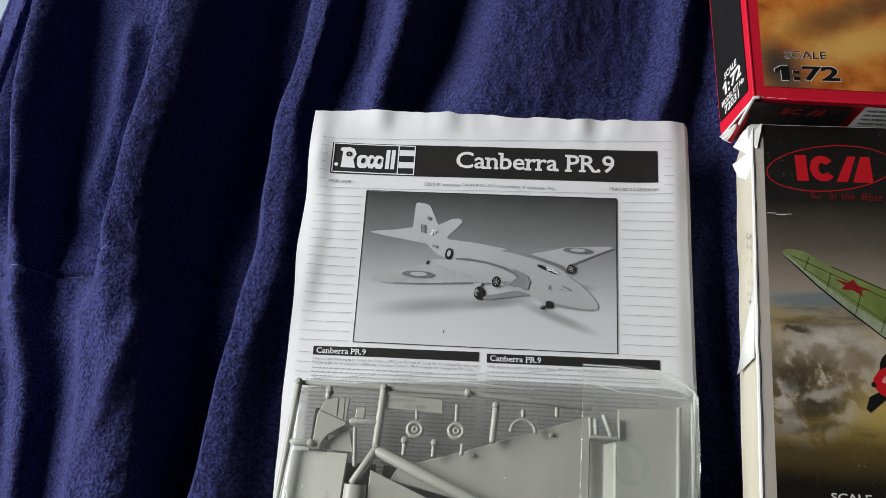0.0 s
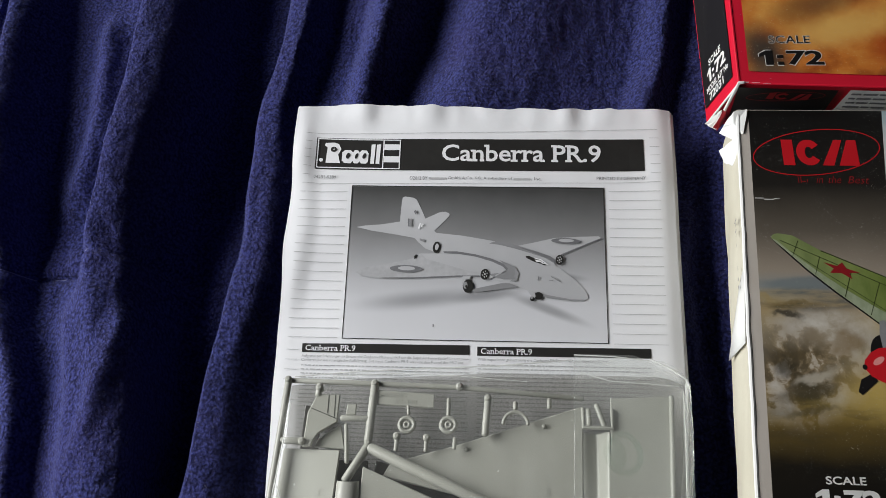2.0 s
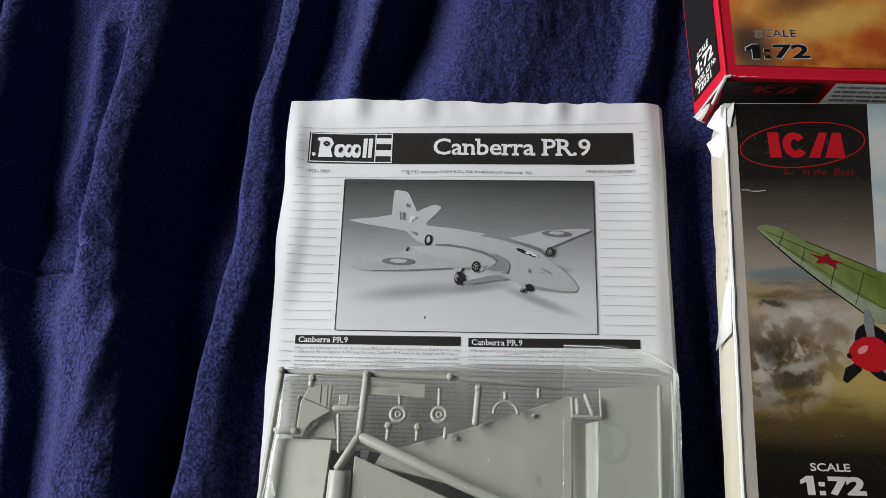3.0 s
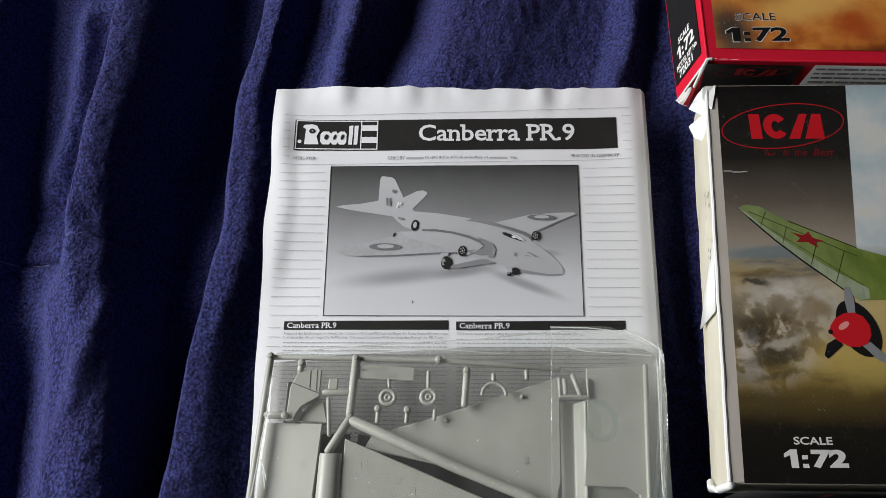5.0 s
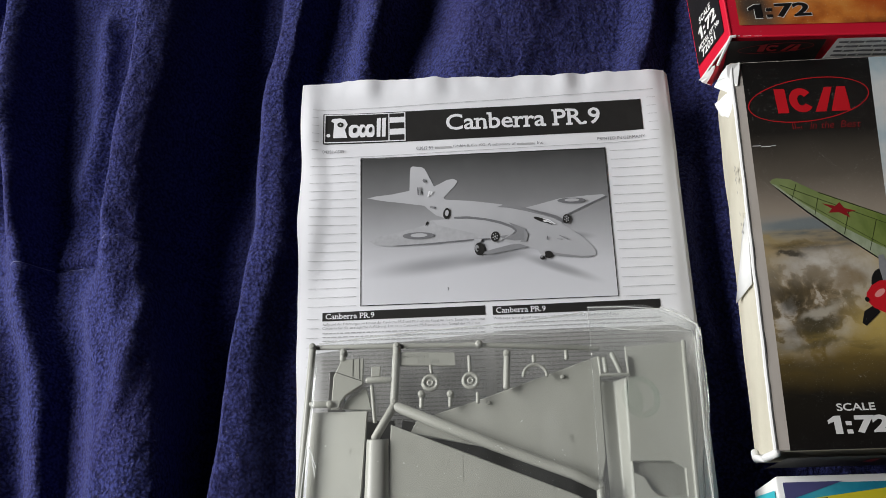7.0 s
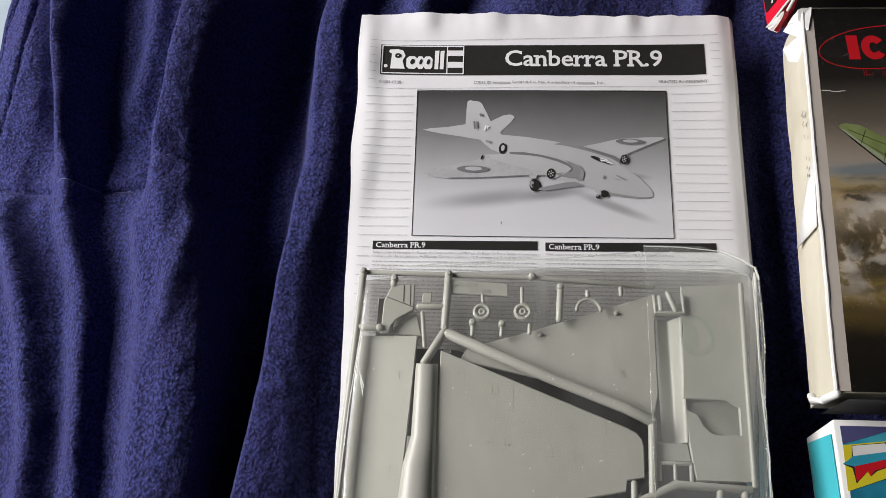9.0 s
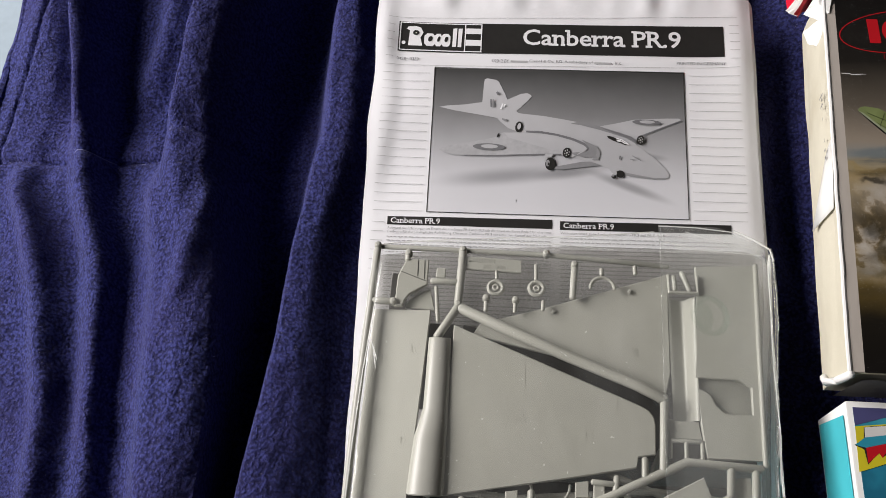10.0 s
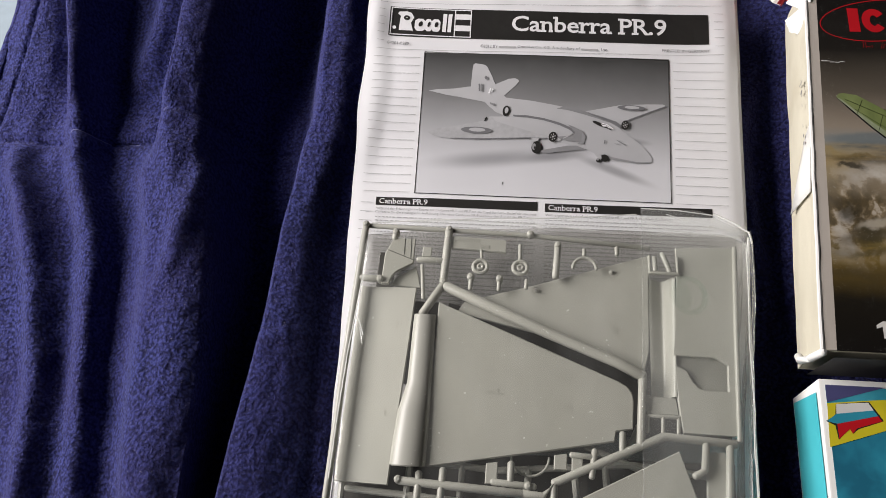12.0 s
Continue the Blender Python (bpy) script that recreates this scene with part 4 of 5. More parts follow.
for cx, cy, rx, ry, turn in ((-38.8, 204.9, 8.8, 2.0, -1), (45.8, 221.7, 7.8, 1.6, -1), (-23.1, 217.0, 1.9, 3.2, -8)):
    photo_shape("printed_roundel", oval(cx, cy, rx, ry, turn), THIN_INK if rx > 3 else INK, 6)
    photo_shape("printed_roundel", oval(cx + 0.2, cy + 0.2, rx * 0.52, ry * 0.58, turn), SKIN, 7)
for cx, cy, rx, ry in ((3.0, 202.4, 2.3, 3.0), (42.3, 211.1, 2.05, 2.8)):
    photo_shape("printed_intake", oval(cx, cy, rx, ry, -10), INK, 7)
    for q in range(6):
        a = 2 * math.pi * q / 6 + 0.3
        photo_shape("printed_intake_spoke", oval(cx + 0.52 * rx * math.cos(a), cy + 0.52 * ry * math.sin(a), 0.32, 0.40, n=8), SKIN, 8)
    photo_shape("printed_intake_hub", oval(cx, cy, rx * 0.2, ry * 0.2, n=10), SKIN, 8)
for cx, cy, rx, ry in ((-5.8, 195.8, 2.7, 3.6), (31.2, 191.2, 2.2, 2.1), (27.9, 189.6, 1.3, 1.2)):
    photo_shape("printed_wheel", oval(cx, cy, rx, ry), INK, 6)
photo_shape("printed_hub", oval(-7.1, 196.2, 1.1, 1.9), SHADE_INK, 7)
photo_shape("printed_hub", oval(-6.7, 195.6, 0.5, 0.8), INK, 8)
photo_shape("printed_hub", oval(27.5, 190.2, 0.7, 0.7), SHADE_INK, 7)
photo_shape("printed_leg", ((-8.9, 197.0), (-8.6, 201.4), (-4.4, 201.4), (-5.0, 199.6), (-7.8, 199.4), (-8.2, 196.6)), SKIN, 7)
photo_shape("printed_leg", ((25.4, 193.8), (29.2, 193.0), (29.6, 190.8), (28.2, 190.6), (27.0, 191.6)), SKIN, 7)
# text columns, whose first lines can be read
COLUMNS = {True: (("Aufgrund der Erfahrungen im Einsatz der Canberra PR.3 und PR.7 sah die Royal Air Force Bedarf f\u00fcr eine neue", 1.0), ("Canberra f\u00fcr die strategische Aufkl\u00e4rung. Die neue Canberra PR.9 vereinte den Rumpf der PR.7 mit", 0.97)),
           False: (("With experience gained using the Canberra PR.3 and PR.7, the Royal Air Force", 0.75),)}
for x0, x1 in ((-0.0912, -0.0043), (-0.0002, 0.0880)):
    band = printed("column_heading", flat([(x0, 0.1594), (x1, 0.1597), (x1, 0.1647), (x0, 0.1641)]), INK, 0.00025)
    printed("column_title", slab_words("Canberra PR.9", x0 + 0.0018, 0.1603, 0.0262, 0.0030, 0.010, 0.00052, 0.00036), BLANK, 0.0005, band, step=0)
    for k, (body, share) in enumerate(COLUMNS[x0 < -0.05]):
        printed("text_line", words(body, x0 + 0.0003, 0.1563 - 0.0021 * k, (x1 - x0 - 0.0006) * share, 0.0018), TEXT_INK, 0.0008, step=0)
    rows = []
    for k in range(37):
        y = 0.1565 - 0.0021 * (k + len(COLUMNS[x0 < -0.05]))
        rows += unread(x0 + 0.0003, x1 - (0.0005 if k % 7 != 2 else 0.03), y, 0.00058, 0.0008, 0.0019)
    tagged(printed("small_print", bars(rows), PALE_INK, 0.0004, step=0), kind="stuff")


# ---- kit parts in their clear bag ----
def bag_height(x, y):
    """The level of the kit parts' upper faces."""
    return 0.043 - 0.09 * (y - 0.137)


def level(dz):
    return lambda x, y: bag_height(x, y) + dz


def mm(pts):
    return [(x / 1000, y / 1000) for x, y in pts]


sprue = root("kit_sprue", (0, 0.05, 0.03), "grey plastic kit frame with wing and engine halves, bagged", "model kit")


def runner(pts, r=0.0017, dz=-0.0010, parent=sprue, name="runner"):
    return part(name, tube([(x, y, bag_height(x, y) + dz) for x, y in mm(pts)], r), PLASTIC, parent)


runner(((-92.3, 139.9), (-50, 139.2), (-8.2, 138.3), (51, 134.2)), 0.0013, -0.0020)
runner(((-92.3, 139.9), (-93.1, 109.5), (-93.6, 89.4), (-94.4, 60), (-95, 0)), 0.0017)
runner(((-49.5, 138.5), (-50.6, 110)), 0.0020)
runner(((-50.3, 108.4), (-59.6, 91.9)), 0.0021)
runner(((-49.4, 107.2), (-1.8, 86.2), (33, 72.3), (45, 66.2)), 0.0026)
runner(((45.1, 67), (42.9, 34)), 0.0019)
runner(((4.5, 14.5), (53.1, 38.2), (84.9, 36.5)), 0.0019)
runner(((82.3, 35.3), (79, 0)), 0.0018)
runner(((-63.2, 11.6), (-9.1, 9.1)), 0.0019)
runner(((-9, 9.2), (0, 8.6), (4.6, 14), (4.3, 0)), 0.0018)
runner(((-91.7, 109.6), (-82.7, 109.5)), 0.0017)
runner(((-64, 121.2), (-51.5, 121.2)), 0.0015)
runner(((5.8, 133.2), (4.5, 115.1)), 0.0017)
runner(((71.8, 35.7), (70.4, 24.1), (66, 21.2)), 0.0017)
runner(((-32.2, 124), (-32.6, 128)), 0.0008)
runner(((-13.2, 132), (-13.1, 124)), 0.0010)
runner(((18.8, 131), (18.8, 128)), 0.0011)
runner(((35, 133), (35, 129)), 0.0011)
runner(((-37, 112.5), (-37.2, 106.5)), 0.0011)
runner(((-23, 112.2), (-23.2, 106.5)), 0.0010)
runner(((-9.6, 112.6), (-9.8, 108)), 0.0010)
runner(((-61.7, 118), (-59.8, 100)), 0.0010)
runner(((-55, 15.5), (-55.2, 4)), 0.0016)
runner(((-44.5, 17.5), (-45, 2)), 0.0016)
runner(((-22.5, 13.5), (-4, 12.4)), 0.0015)
runner(((-14.5, 22), (-14.6, 14)), 0.0016)
runner(((22.5, 30), (21, 18)), 0.0014)
runner(((35, 38.5), (34.6, 29)), 0.0015)
runner(((12, 27.5), (21, 27)), 0.0013)
runner(((-76.5, 137.5), (-76.8, 132.5)), 0.0016)
for x, y in ((-92.3, 139.9), (-49.5, 139), (-8.2, 138.4), (-50.5, 109.4), (5.6, 132.8), (-37.1, 113), (-22.9, 112.6), (-6.8, 12.6), (-82, 109.4), (-76.4, 136), (45, 66.4), (-64, 12)):
    z = bag_height(x / 1000, y / 1000)
    part("ejector_knob", tube([(x / 1000, y / 1000, z - 0.003), (x / 1000, y / 1000, z + 0.0004)], 0.0018, 16), PLASTIC, sprue)


def kit(name, pts, dz=0.0, thick=0.0016, label="", edge=0.0005):
    return part(name, plate(mm(pts), level(dz), thick, edge), PLASTIC, sprue, label)


wing = kit("wing_panel", ((-52, 98.2), (-18.5, 84.6), (26.4, 65.8), (34, 62.6), (37.6, 60.6), (39.8, 57.6), (40.4, 54), (39.7, 40.6), (32.1, 39.2), (31, 34.3), (-1.1, 27.8), (-53, 18.2)), 0.0, 0.002, "grey plastic lower wing half")
upper = kit("wing_panel", ((-41.6, 97.6), (-40, 100.4), (-36.9, 101.9), (-7.7, 110.8), (51.5, 131.2), (51, 118), (49.6, 80), (46, 66), (33, 71.6), (-1.9, 85.8), (-43, 94.6)), -0.0045, 0.002, "grey plastic upper wing half")
part("fuselage_panel", plate(mm(((-91.6, 106.9), (-63.4, 105.6), (-65, 70), (-68.5, 9.3), (-93.4, 10.5))), lambda x, y: bag_height(x, y) - 0.0010 + 0.19 * (x + 0.066), 0.0018, 0.0005), PLASTIC, sprue, "grey plastic fuselage side panel")
kit("fin_panel", ((-77.3, 132.8), (-66.1, 133), (-66.1, 119.2), (-70.7, 116.2), (-74.6, 113.6), (-76.6, 110.4), (-77.6, 107), (-81.5, 106.8), (-81, 123.8)), -0.0005)
kit("tailplane_panel", ((-76.6, 107.6), (-75, 112), (-65, 118.6), (-63.2, 113), (-62, 106.6)), -0.0040)
for pts in (((-79.6, 125.6), (-66.6, 120.6), (-66.6, 121.0), (-79.6, 126.0)), ((-71.6, 132.6), (-71.2, 132.6), (-71.0, 123.4), (-71.4, 123.4)), ((-68.4, 132.6), (-68.0, 132.6), (-67.6, 121.8), (-68.0, 121.8))):
    part("panel_line", drape(flat(mm(pts)), level(-0.0005), 0.00012, 0), GAP_SHADE_AND_LINE, sprue, smooth=False)
kit("number_tag", ((-62, 128.2), (-57.4, 128.2), (-57.6, 122.6), (-62.2, 122.6)), 0.0002)
kit("number_tag", ((-25.6, 21.6), (-20.2, 22.4), (-20.4, 12.8), (-25.8, 12.4)), -0.0006)
kit("number_tag", ((12.4, 26.6), (17.4, 26.4), (17.2, 20), (12.2, 20)), -0.0012)
kit("number_tag", ((4.6, 27), (10.4, 28), (10.2, 20.6), (4.4, 20.4)), -0.0010)
tag = kit("maker_tag", ((-47.8, 135.8), (-20.4, 134.4), (-20.4, 127.2), (-47.8, 128.4)), -0.0006)
for body, x, y, w, h in (("MADE IN", -0.0465, 0.1322, 0.0125, 0.0022), ("PK 408", -0.0392, 0.1290, 0.0105, 0.0020)):
    part("raised_lettering", drape(words(body, x, y, w, h, 0.01), level(-0.0004), 0.0, 0), PLASTIC, tag, smooth=False)
kit("fuselage_half", ((63.4, 119), (64.2, 134.6), (93.2, 136), (86.8, 40), (62.4, 40), (61.4, 46), (60.6, 57), (60, 72.4), (65.9, 70), (68.1, 64.8), (71, 61.6), (74, 60.6), (83.9, 60.8), (84.6, 73.5), (78.9, 77), (59.8, 77.2), (61, 90)), -0.0010, 0.0018,
    "grey plastic fuselage half with a cut-out")
kit("fuselage_half", ((45.5, 58), (50, 57), (60, 56.6), (61, 48.4), (46.8, 48.4)), -0.0022, 0.0016)
for pts in (((46.6, 47.6), (61, 47.4)), ((53.6, 47), (53.2, 40)), ((60.6, 47), (60.2, 40)), ((46.8, 47), (46.4, 40))):
    runner(pts, 0.0009, -0.0018, name="window_bar")
runner(((93, 135.6), (89.8, 90), (86.6, 38)), 0.0012, -0.0002, name="fuselage_rim")
kit("lower_wing_tip", ((12, 6.5), (59.7, 31.9), (66.3, 12), (69, 2), (12, 2)), -0.0006, 0.002)
kit("lower_panel", ((72.3, 32.5), (81, 33), (80, 0), (68, 0), (71, 12)), -0.0030)
# engine nacelle half: a swelling half round
nac = bmesh.new()
last = None
for y, cx, w in ((0.0915, -0.0582, 0.0051), (0.0900, -0.0582, 0.0053), (0.0700, -0.0581, 0.0056), (0.0570, -0.0581, 0.0058), (0.0500, -0.0588, 0.0066), (0.0440, -0.0596, 0.0073),
                 (0.0350, -0.0599, 0.0077), (0.0260, -0.0602, 0.0080), (0.0185, -0.0604, 0.0081), (0.0180, -0.0604, 0.0074)):
    ring = [nac.verts.new((cx + w * math.cos(a), y - 0.001 * math.sin(a), bag_height(cx, y) - 0.0006 + w * 0.70 * math.sin(a))) for a in (math.pi * k / 14 for k in range(15))]
    if last:
        for k in range(14):
            nac.faces.new((last[k], last[k + 1], ring[k + 1], ring[k]))
    last = ring
nac.faces.new(last)
part("engine_nacelle", nac, PLASTIC, sprue, "grey plastic half-round engine cowling")
# hollow half round along the fuselage
hol = bmesh.new()
last = None
for y in line(0.118, 0.057, 16):
    t = (0.118 - y) / 0.061
    cx, w = 0.0568 - 0.002 * t, 0.0062 - 0.0008 * t
    deep = 0.0034 - 0.002 * t
    ring = []
    for k in range(25):
        u = k / 24
        fall = -0.0048 - deep * smoothstep(u / 0.62)
        ring.append(hol.verts.new((cx - w + 2 * w * u, y, bag_height(cx, y) + fall + (0.0038 + deep) * smoothstep((u - 0.52) / 0.48))))
    if last:
        for k in range(24):
            hol.faces.new((last[k], last[k + 1], ring[k + 1], ring[k]))
    last = ring
part("fuselage_hollow", hol, PLASTIC, sprue)
for pts in (((50.7, 128.4), (50.6, 119.6), (64.2, 119.4), (64.4, 128.4)), ((57.2, 130.4), (60.4, 120.6)), ((53.2, 128), (53.4, 121))):
    runner(pts, 0.0010 if len(pts) > 2 else 0.0013, 0.0, name="locating_frame")
# wheels and ring


def hoop(cx, cy, r, w, dz, start=0.0, end=1.0):
    n = 22
    return tube([(cx + r * math.cos(a), cy + r * math.sin(a), bag_height(cx, cy) + dz) for a in (2 * math.pi * (start + (end - start) * k / n) for k in range(n + 1))], w, 8)


for cx, cy in ((-0.0327, 0.1187), (-0.0129, 0.1191)):
    wheel = part("kit_wheel", hoop(cx, cy, 0.0034, 0.0011, -0.0006), PLASTIC, sprue)
    part("wheel_hub", hoop(cx, cy, 0.0012, 0.0007, -0.0004), PLASTIC, wheel)
    for k in range(5):
        a = 2 * math.pi * k / 5 + 0.4
        part("wheel_spoke", tube([(cx + q * math.cos(a), cy + q * math.sin(a), bag_height(cx, cy) - 0.0008) for q in (0.0012, 0.0030)], 0.0005, 6), PLASTIC, wheel)
part("kit_ring", hoop(0.0189, 0.1205, 0.0058, 0.0009, -0.001, 0.0, 0.5), PLASTIC, sprue)
part("kit_ring", hoop(-0.006, 0.026, 0.0085, 0.0006, -0.004, 0.5, 1.0), PLASTIC, sprue)
# raised and engraved marks on the panels
marks = []
for x, y, dz in ((-84.5, 82, -0.0043), (-70.5, 86, -0.0017), (-85, 55, -0.0044), (-72, 42, -0.0020)):
    marks.append((sprue, bars([((x - 1.2) / 1000, (y - 1.6) / 1000, (x - 0.9) / 1000, (y + 1.6) / 1000), ((x + 0.9) / 1000, (y - 1.6) / 1000, (x + 1.2) / 1000, (y + 1.6) / 1000)]), dz))
for x, y in ((-42, 86), (-26, 79), (-2, 50), (11, 48), (-20, 55)):
    marks.append((wing, box_line((x - 1.6) / 1000, (y - 1.6) / 1000, (x + 1.6) / 1000, (y + 1.6) / 1000, 0.00025), 0.0))
marks.append((wing, bars([(-0.0180, 0.0700, -0.0177, 0.0838), (0.0235, 0.0590, 0.0238, 0.0668)]), 0.0))
marks.append((wing, flat([(-0.0180, 0.0700), (0.0236, 0.0590), (0.0236, 0.0593), (-0.0180, 0.0703)]), 0.0))
for k in range(7):
    marks.append((wing, bars([(-0.0300 + 0.0019 * k, 0.0538 - 0.0002 * k, -0.0289 + 0.0019 * k, 0.0552 - 0.0002 * k)]), 0.0))
for x, y in ((-58.2, 62), (-59.2, 47)):
    marks.append((sprue, bars([((x - 1.0) / 1000, (y - 1.5) / 1000, (x - 0.7) / 1000, (y + 1.5) / 1000), ((x + 0.7) / 1000, (y - 1.5) / 1000, (x + 1.0) / 1000, (y + 1.5) / 1000)]), 0.0028))
for owner, bm, dz in marks:
    tagged(part("panel_mark", drape(bm, level(dz), 0.00007, 0), PLASTIC, owner, smooth=False), kind="stuff")
part("raised_lettering", drape(words("22", 0.0325, 0.0880, 0.0022, 0.0034), level(-0.0045), 0.0003, 0), PLASTIC, upper, smooth=False)
for cx, cy in ((-0.0045, 0.1085), (0.0325, 0.1205)):
    part("locating_pin", tube([(cx, cy, bag_height(cx, cy) - 0.0055), (cx, cy, bag_height(cx, cy) - 0.0036)], 0.0011), PLASTIC, upper)

# a second frame under the first
sprue2 = root("kit_sprue", (0, 0.04, 0.02), "grey plastic kit frame lying under another, bagged", "model kit")


def under(pts, r=0.0016, drop=0.010):
    part("runner", tube([(x, y, bag_height(x, y) - drop) for x, y in mm(pts)], r, 8), PLASTIC, sprue2)


for pts in (((-88, 24), (-20, 20), (40, 26), (84, 22)), ((-60, 24), (-61, 0)), ((-36, 22), (-37, -2)), ((-6, 22), (-8, -2)), ((28, 25), (30, 0)), ((14, 24), (16, 4)), ((-88, 8), (-10, 4), (60, 8)), ((20, 33), (44, 24)), ((38, 30), (44, 44)), ((-90, 24), (-90, 0))):
    under(pts)
# dark panels put in where the gaps between the parts lie in shade
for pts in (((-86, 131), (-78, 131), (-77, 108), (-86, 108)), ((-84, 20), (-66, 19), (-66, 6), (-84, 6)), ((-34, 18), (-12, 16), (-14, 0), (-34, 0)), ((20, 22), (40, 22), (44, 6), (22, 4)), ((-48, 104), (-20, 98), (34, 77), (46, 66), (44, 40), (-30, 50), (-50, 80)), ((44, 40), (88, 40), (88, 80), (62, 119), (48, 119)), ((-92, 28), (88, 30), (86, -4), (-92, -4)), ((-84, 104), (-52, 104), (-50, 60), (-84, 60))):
    part("gap_shade_panel", plate(mm(pts), level(-0.016), 0.0016), GAP_SHADE_AND_LINE, sprue2, "dark panel standing in for shade in the gaps")

# the bag itself
bag = root("plastic_bag", (0, 0.05, 0.025), "clear plastic bag holding grey kit parts on the booklet", "bag")


def bag_left(y):
    return -0.0955 - 0.0015 * smoothstep((0.14 - y) / 0.06) + 0.0008 * noise.noise((0, y * 60, 3.0))


def bag_right(y):
    return 0.0905 + 0.0125 * smoothstep((y - 0.0) / 0.14) + 0.0008 * noise.noise((9, y * 60, 3.0))


def bag_top(x):
    return float(np.interp(x, (-0.097, -0.062, 0.010, 0.047, 0.084, 0.104), (0.1415, 0.1460, 0.1510, 0.1555, 0.1555, 0.1460)))


film = bmesh.new()
nu, nv = 150, 150
top_rows = []
for j in range(nv + 1):
    row = []
    for i in range(nu + 1):
        u, v = i / nu, j / nv
        xg = bag_left(0.06) + u * (bag_right(0.06) - bag_left(0.06))
        y = -0.06 + v * (bag_top(xg) + 0.06)
        x = bag_left(y) + u * (bag_right(y) - bag_left(y))
        e = min(u, 1 - u) * 0.19
        side = 1 - (1 - min(1.0, e / 0.006)) ** 2
        far = smoothstep((bag_top(x) - y) / 0.016)
        low = sheet_height(max(-0.09, min(0.09, x)), y) + 0.002
        high = bag_height(x, y) + 0.0022 + 0.0009 * noise.noise((x * 40, y * 26, 1.0)) + 0.0005 * noise.noise((x * 110, y * 50, 1.0)) + 0.0012 * (0.25 - abs(noise.noise((x * 34 + y * 30, y * 22 - x * 12, 6.0)))) * (0.35 + smoothstep((y - 0.115) / 0.03) + smoothstep((abs(x) - 0.075) / 0.02))
        k = (0.25 + 0.75 * side) * (0.55 + 0.45 * far)
        row.append(film.verts.new((x, y, low + (high - low) * k)))
    top_rows.append(row)
for a, b in zip(top_rows, top_rows[1:]):
    for i in range(nu):
        film.faces.new((a[i], a[i + 1], b[i + 1], b[i]))
back = bmesh.new()
rows = []
for y in line(-0.058, 0.150, 90):
    rows.append([back.verts.new((x, y, sheet_height(max(-0.09, min(0.09, x)), max(0.006, y)) + 0.0018)) for x in (bag_left(y) + 0.001 + u * (bag_right(y) - bag_left(y) - 0.002) for u in line(0, 1, 60)) ])
for a, b in zip(rows, rows[1:]):
    for i in range(60):
        back.faces.new((a[i], a[i + 1], b[i + 1], b[i]))
for v in back.verts:
    v.co.y = min(v.co.y, bag_top(v.co.x) - 0.0008)
part("bag_back", back, FILM_BACK, bag, "back layer of the clear bag, tinted grey for shade on the page")
part("bag_film", film, FILM, bag, "thin crinkled clear film")
flap_xs = line(0.0, 1.0, 30)
flap = bmesh.new()
rows = []
for v in line(0.0, 1.0, 60):
    row = []
    for u in flap_xs:
        y = -0.05 + v * (0.1565 - 0.012 * smoothstep((u - 0.5) / 0.5) + 0.05)
        x0 = 0.0415 + 0.006 * (y / 0.156)
        x = x0 + u * (bag_right(y) - 0.002 - x0)
        row.append(flap.verts.new((x, y, bag_height(x, y) + 0.0042 - 0.004 * smoothstep((y - 0.135) / 0.02) + 0.0004 * noise.noise((x * 60, y * 40, 5.0)))))
    rows.append(row)
for a, b in zip(rows, rows[1:]):
    for i in range(len(flap_xs) - 1):
        flap.faces.new((a[i], a[i + 1], b[i + 1], b[i]))
part("bag_flap", flap, FILM_FOLD, bag, "overlapping clear flap of the bag")
part("bag_seam", tube([(bag_right(y) - 0.001, y, bag_height(0.1, y) - 0.002 + 0.001 * noise.noise((3, y * 50, 0))) for y in line(-0.05, 0.143, 60)], 0.0008, 6), FILM, bag, "folded edge of clear film")
part("printed_mark", drape(join(oval_ring(0.0680, 0.1070, 0.0076, 0.0090, 0.0030, 8), flat(oval(0.0650, 0.1070, 0.0042, 0.0075, 10))), level(0.0034), 0.0, 0), FILM_GREEN, bag, "faint green printed ring", smooth=False)


# thin pale tubes put the glints along the film's creases into the colour
def crease(pts, r=0.00035, dz=0.0032, material=FILM_CREASE_GLINT):
    part("bag_crease_glint", tube([(x, y, bag_height(x, y) + dz + 0.0004 * noise.noise((x * 90, y * 90, 2))) for x, y in mm(pts)], r, 6), material, bag, "crease in clear film, its glint put in as pale haze")


crease(((47.6, 155), (46.6, 130), (45, 90), (43.4, 50), (42, 0)), 0.00010, 0.0040, FILM_FOLD)
crease(((47.6, 155.6), (66, 155.2), (84, 153.2), (97, 148)), 0.0003, 0.0012)
crease(((84, 154), (93, 149.6), (100.5, 144), (101.6, 138)), 0.0005, 0.0015)
crease(((101.4, 143), (99.6, 120), (97.6, 100), (96.6, 70), (94.6, 50), (93.4, 20), (92, -10)), 0.0006, -0.003)
crease(((98.6, 138), (97, 110), (95, 84), (94, 50), (91.6, 30)), 0.0003, 0.0015)
crease(((-94.4, 138), (-95, 110), (-95.8, 88), (-96.4, 60), (-96.4, 20), (-95.6, -10)), 0.0006, -0.004)
crease(((-89, 128), (-91, 100), (-93, 70), (-94, 40), (-94.4, 10)), 0.0003, 0.0018)
crease(((-90, 142.6), (-62, 145.6), (-30, 148), (10, 150.6), (46, 154.6)), 0.00035, -0.004)
crease(((-70, 141.5), (-40, 143.6), (-8, 143), (24, 141)), 0.0002, 0.0020)
crease(((-90.4, 88), (-88, 82), (-86.6, 78)), 0.0003, 0.0028)
crease(((-88.6, 82), (-86.8, 74)), 0.00025, 0.0028)
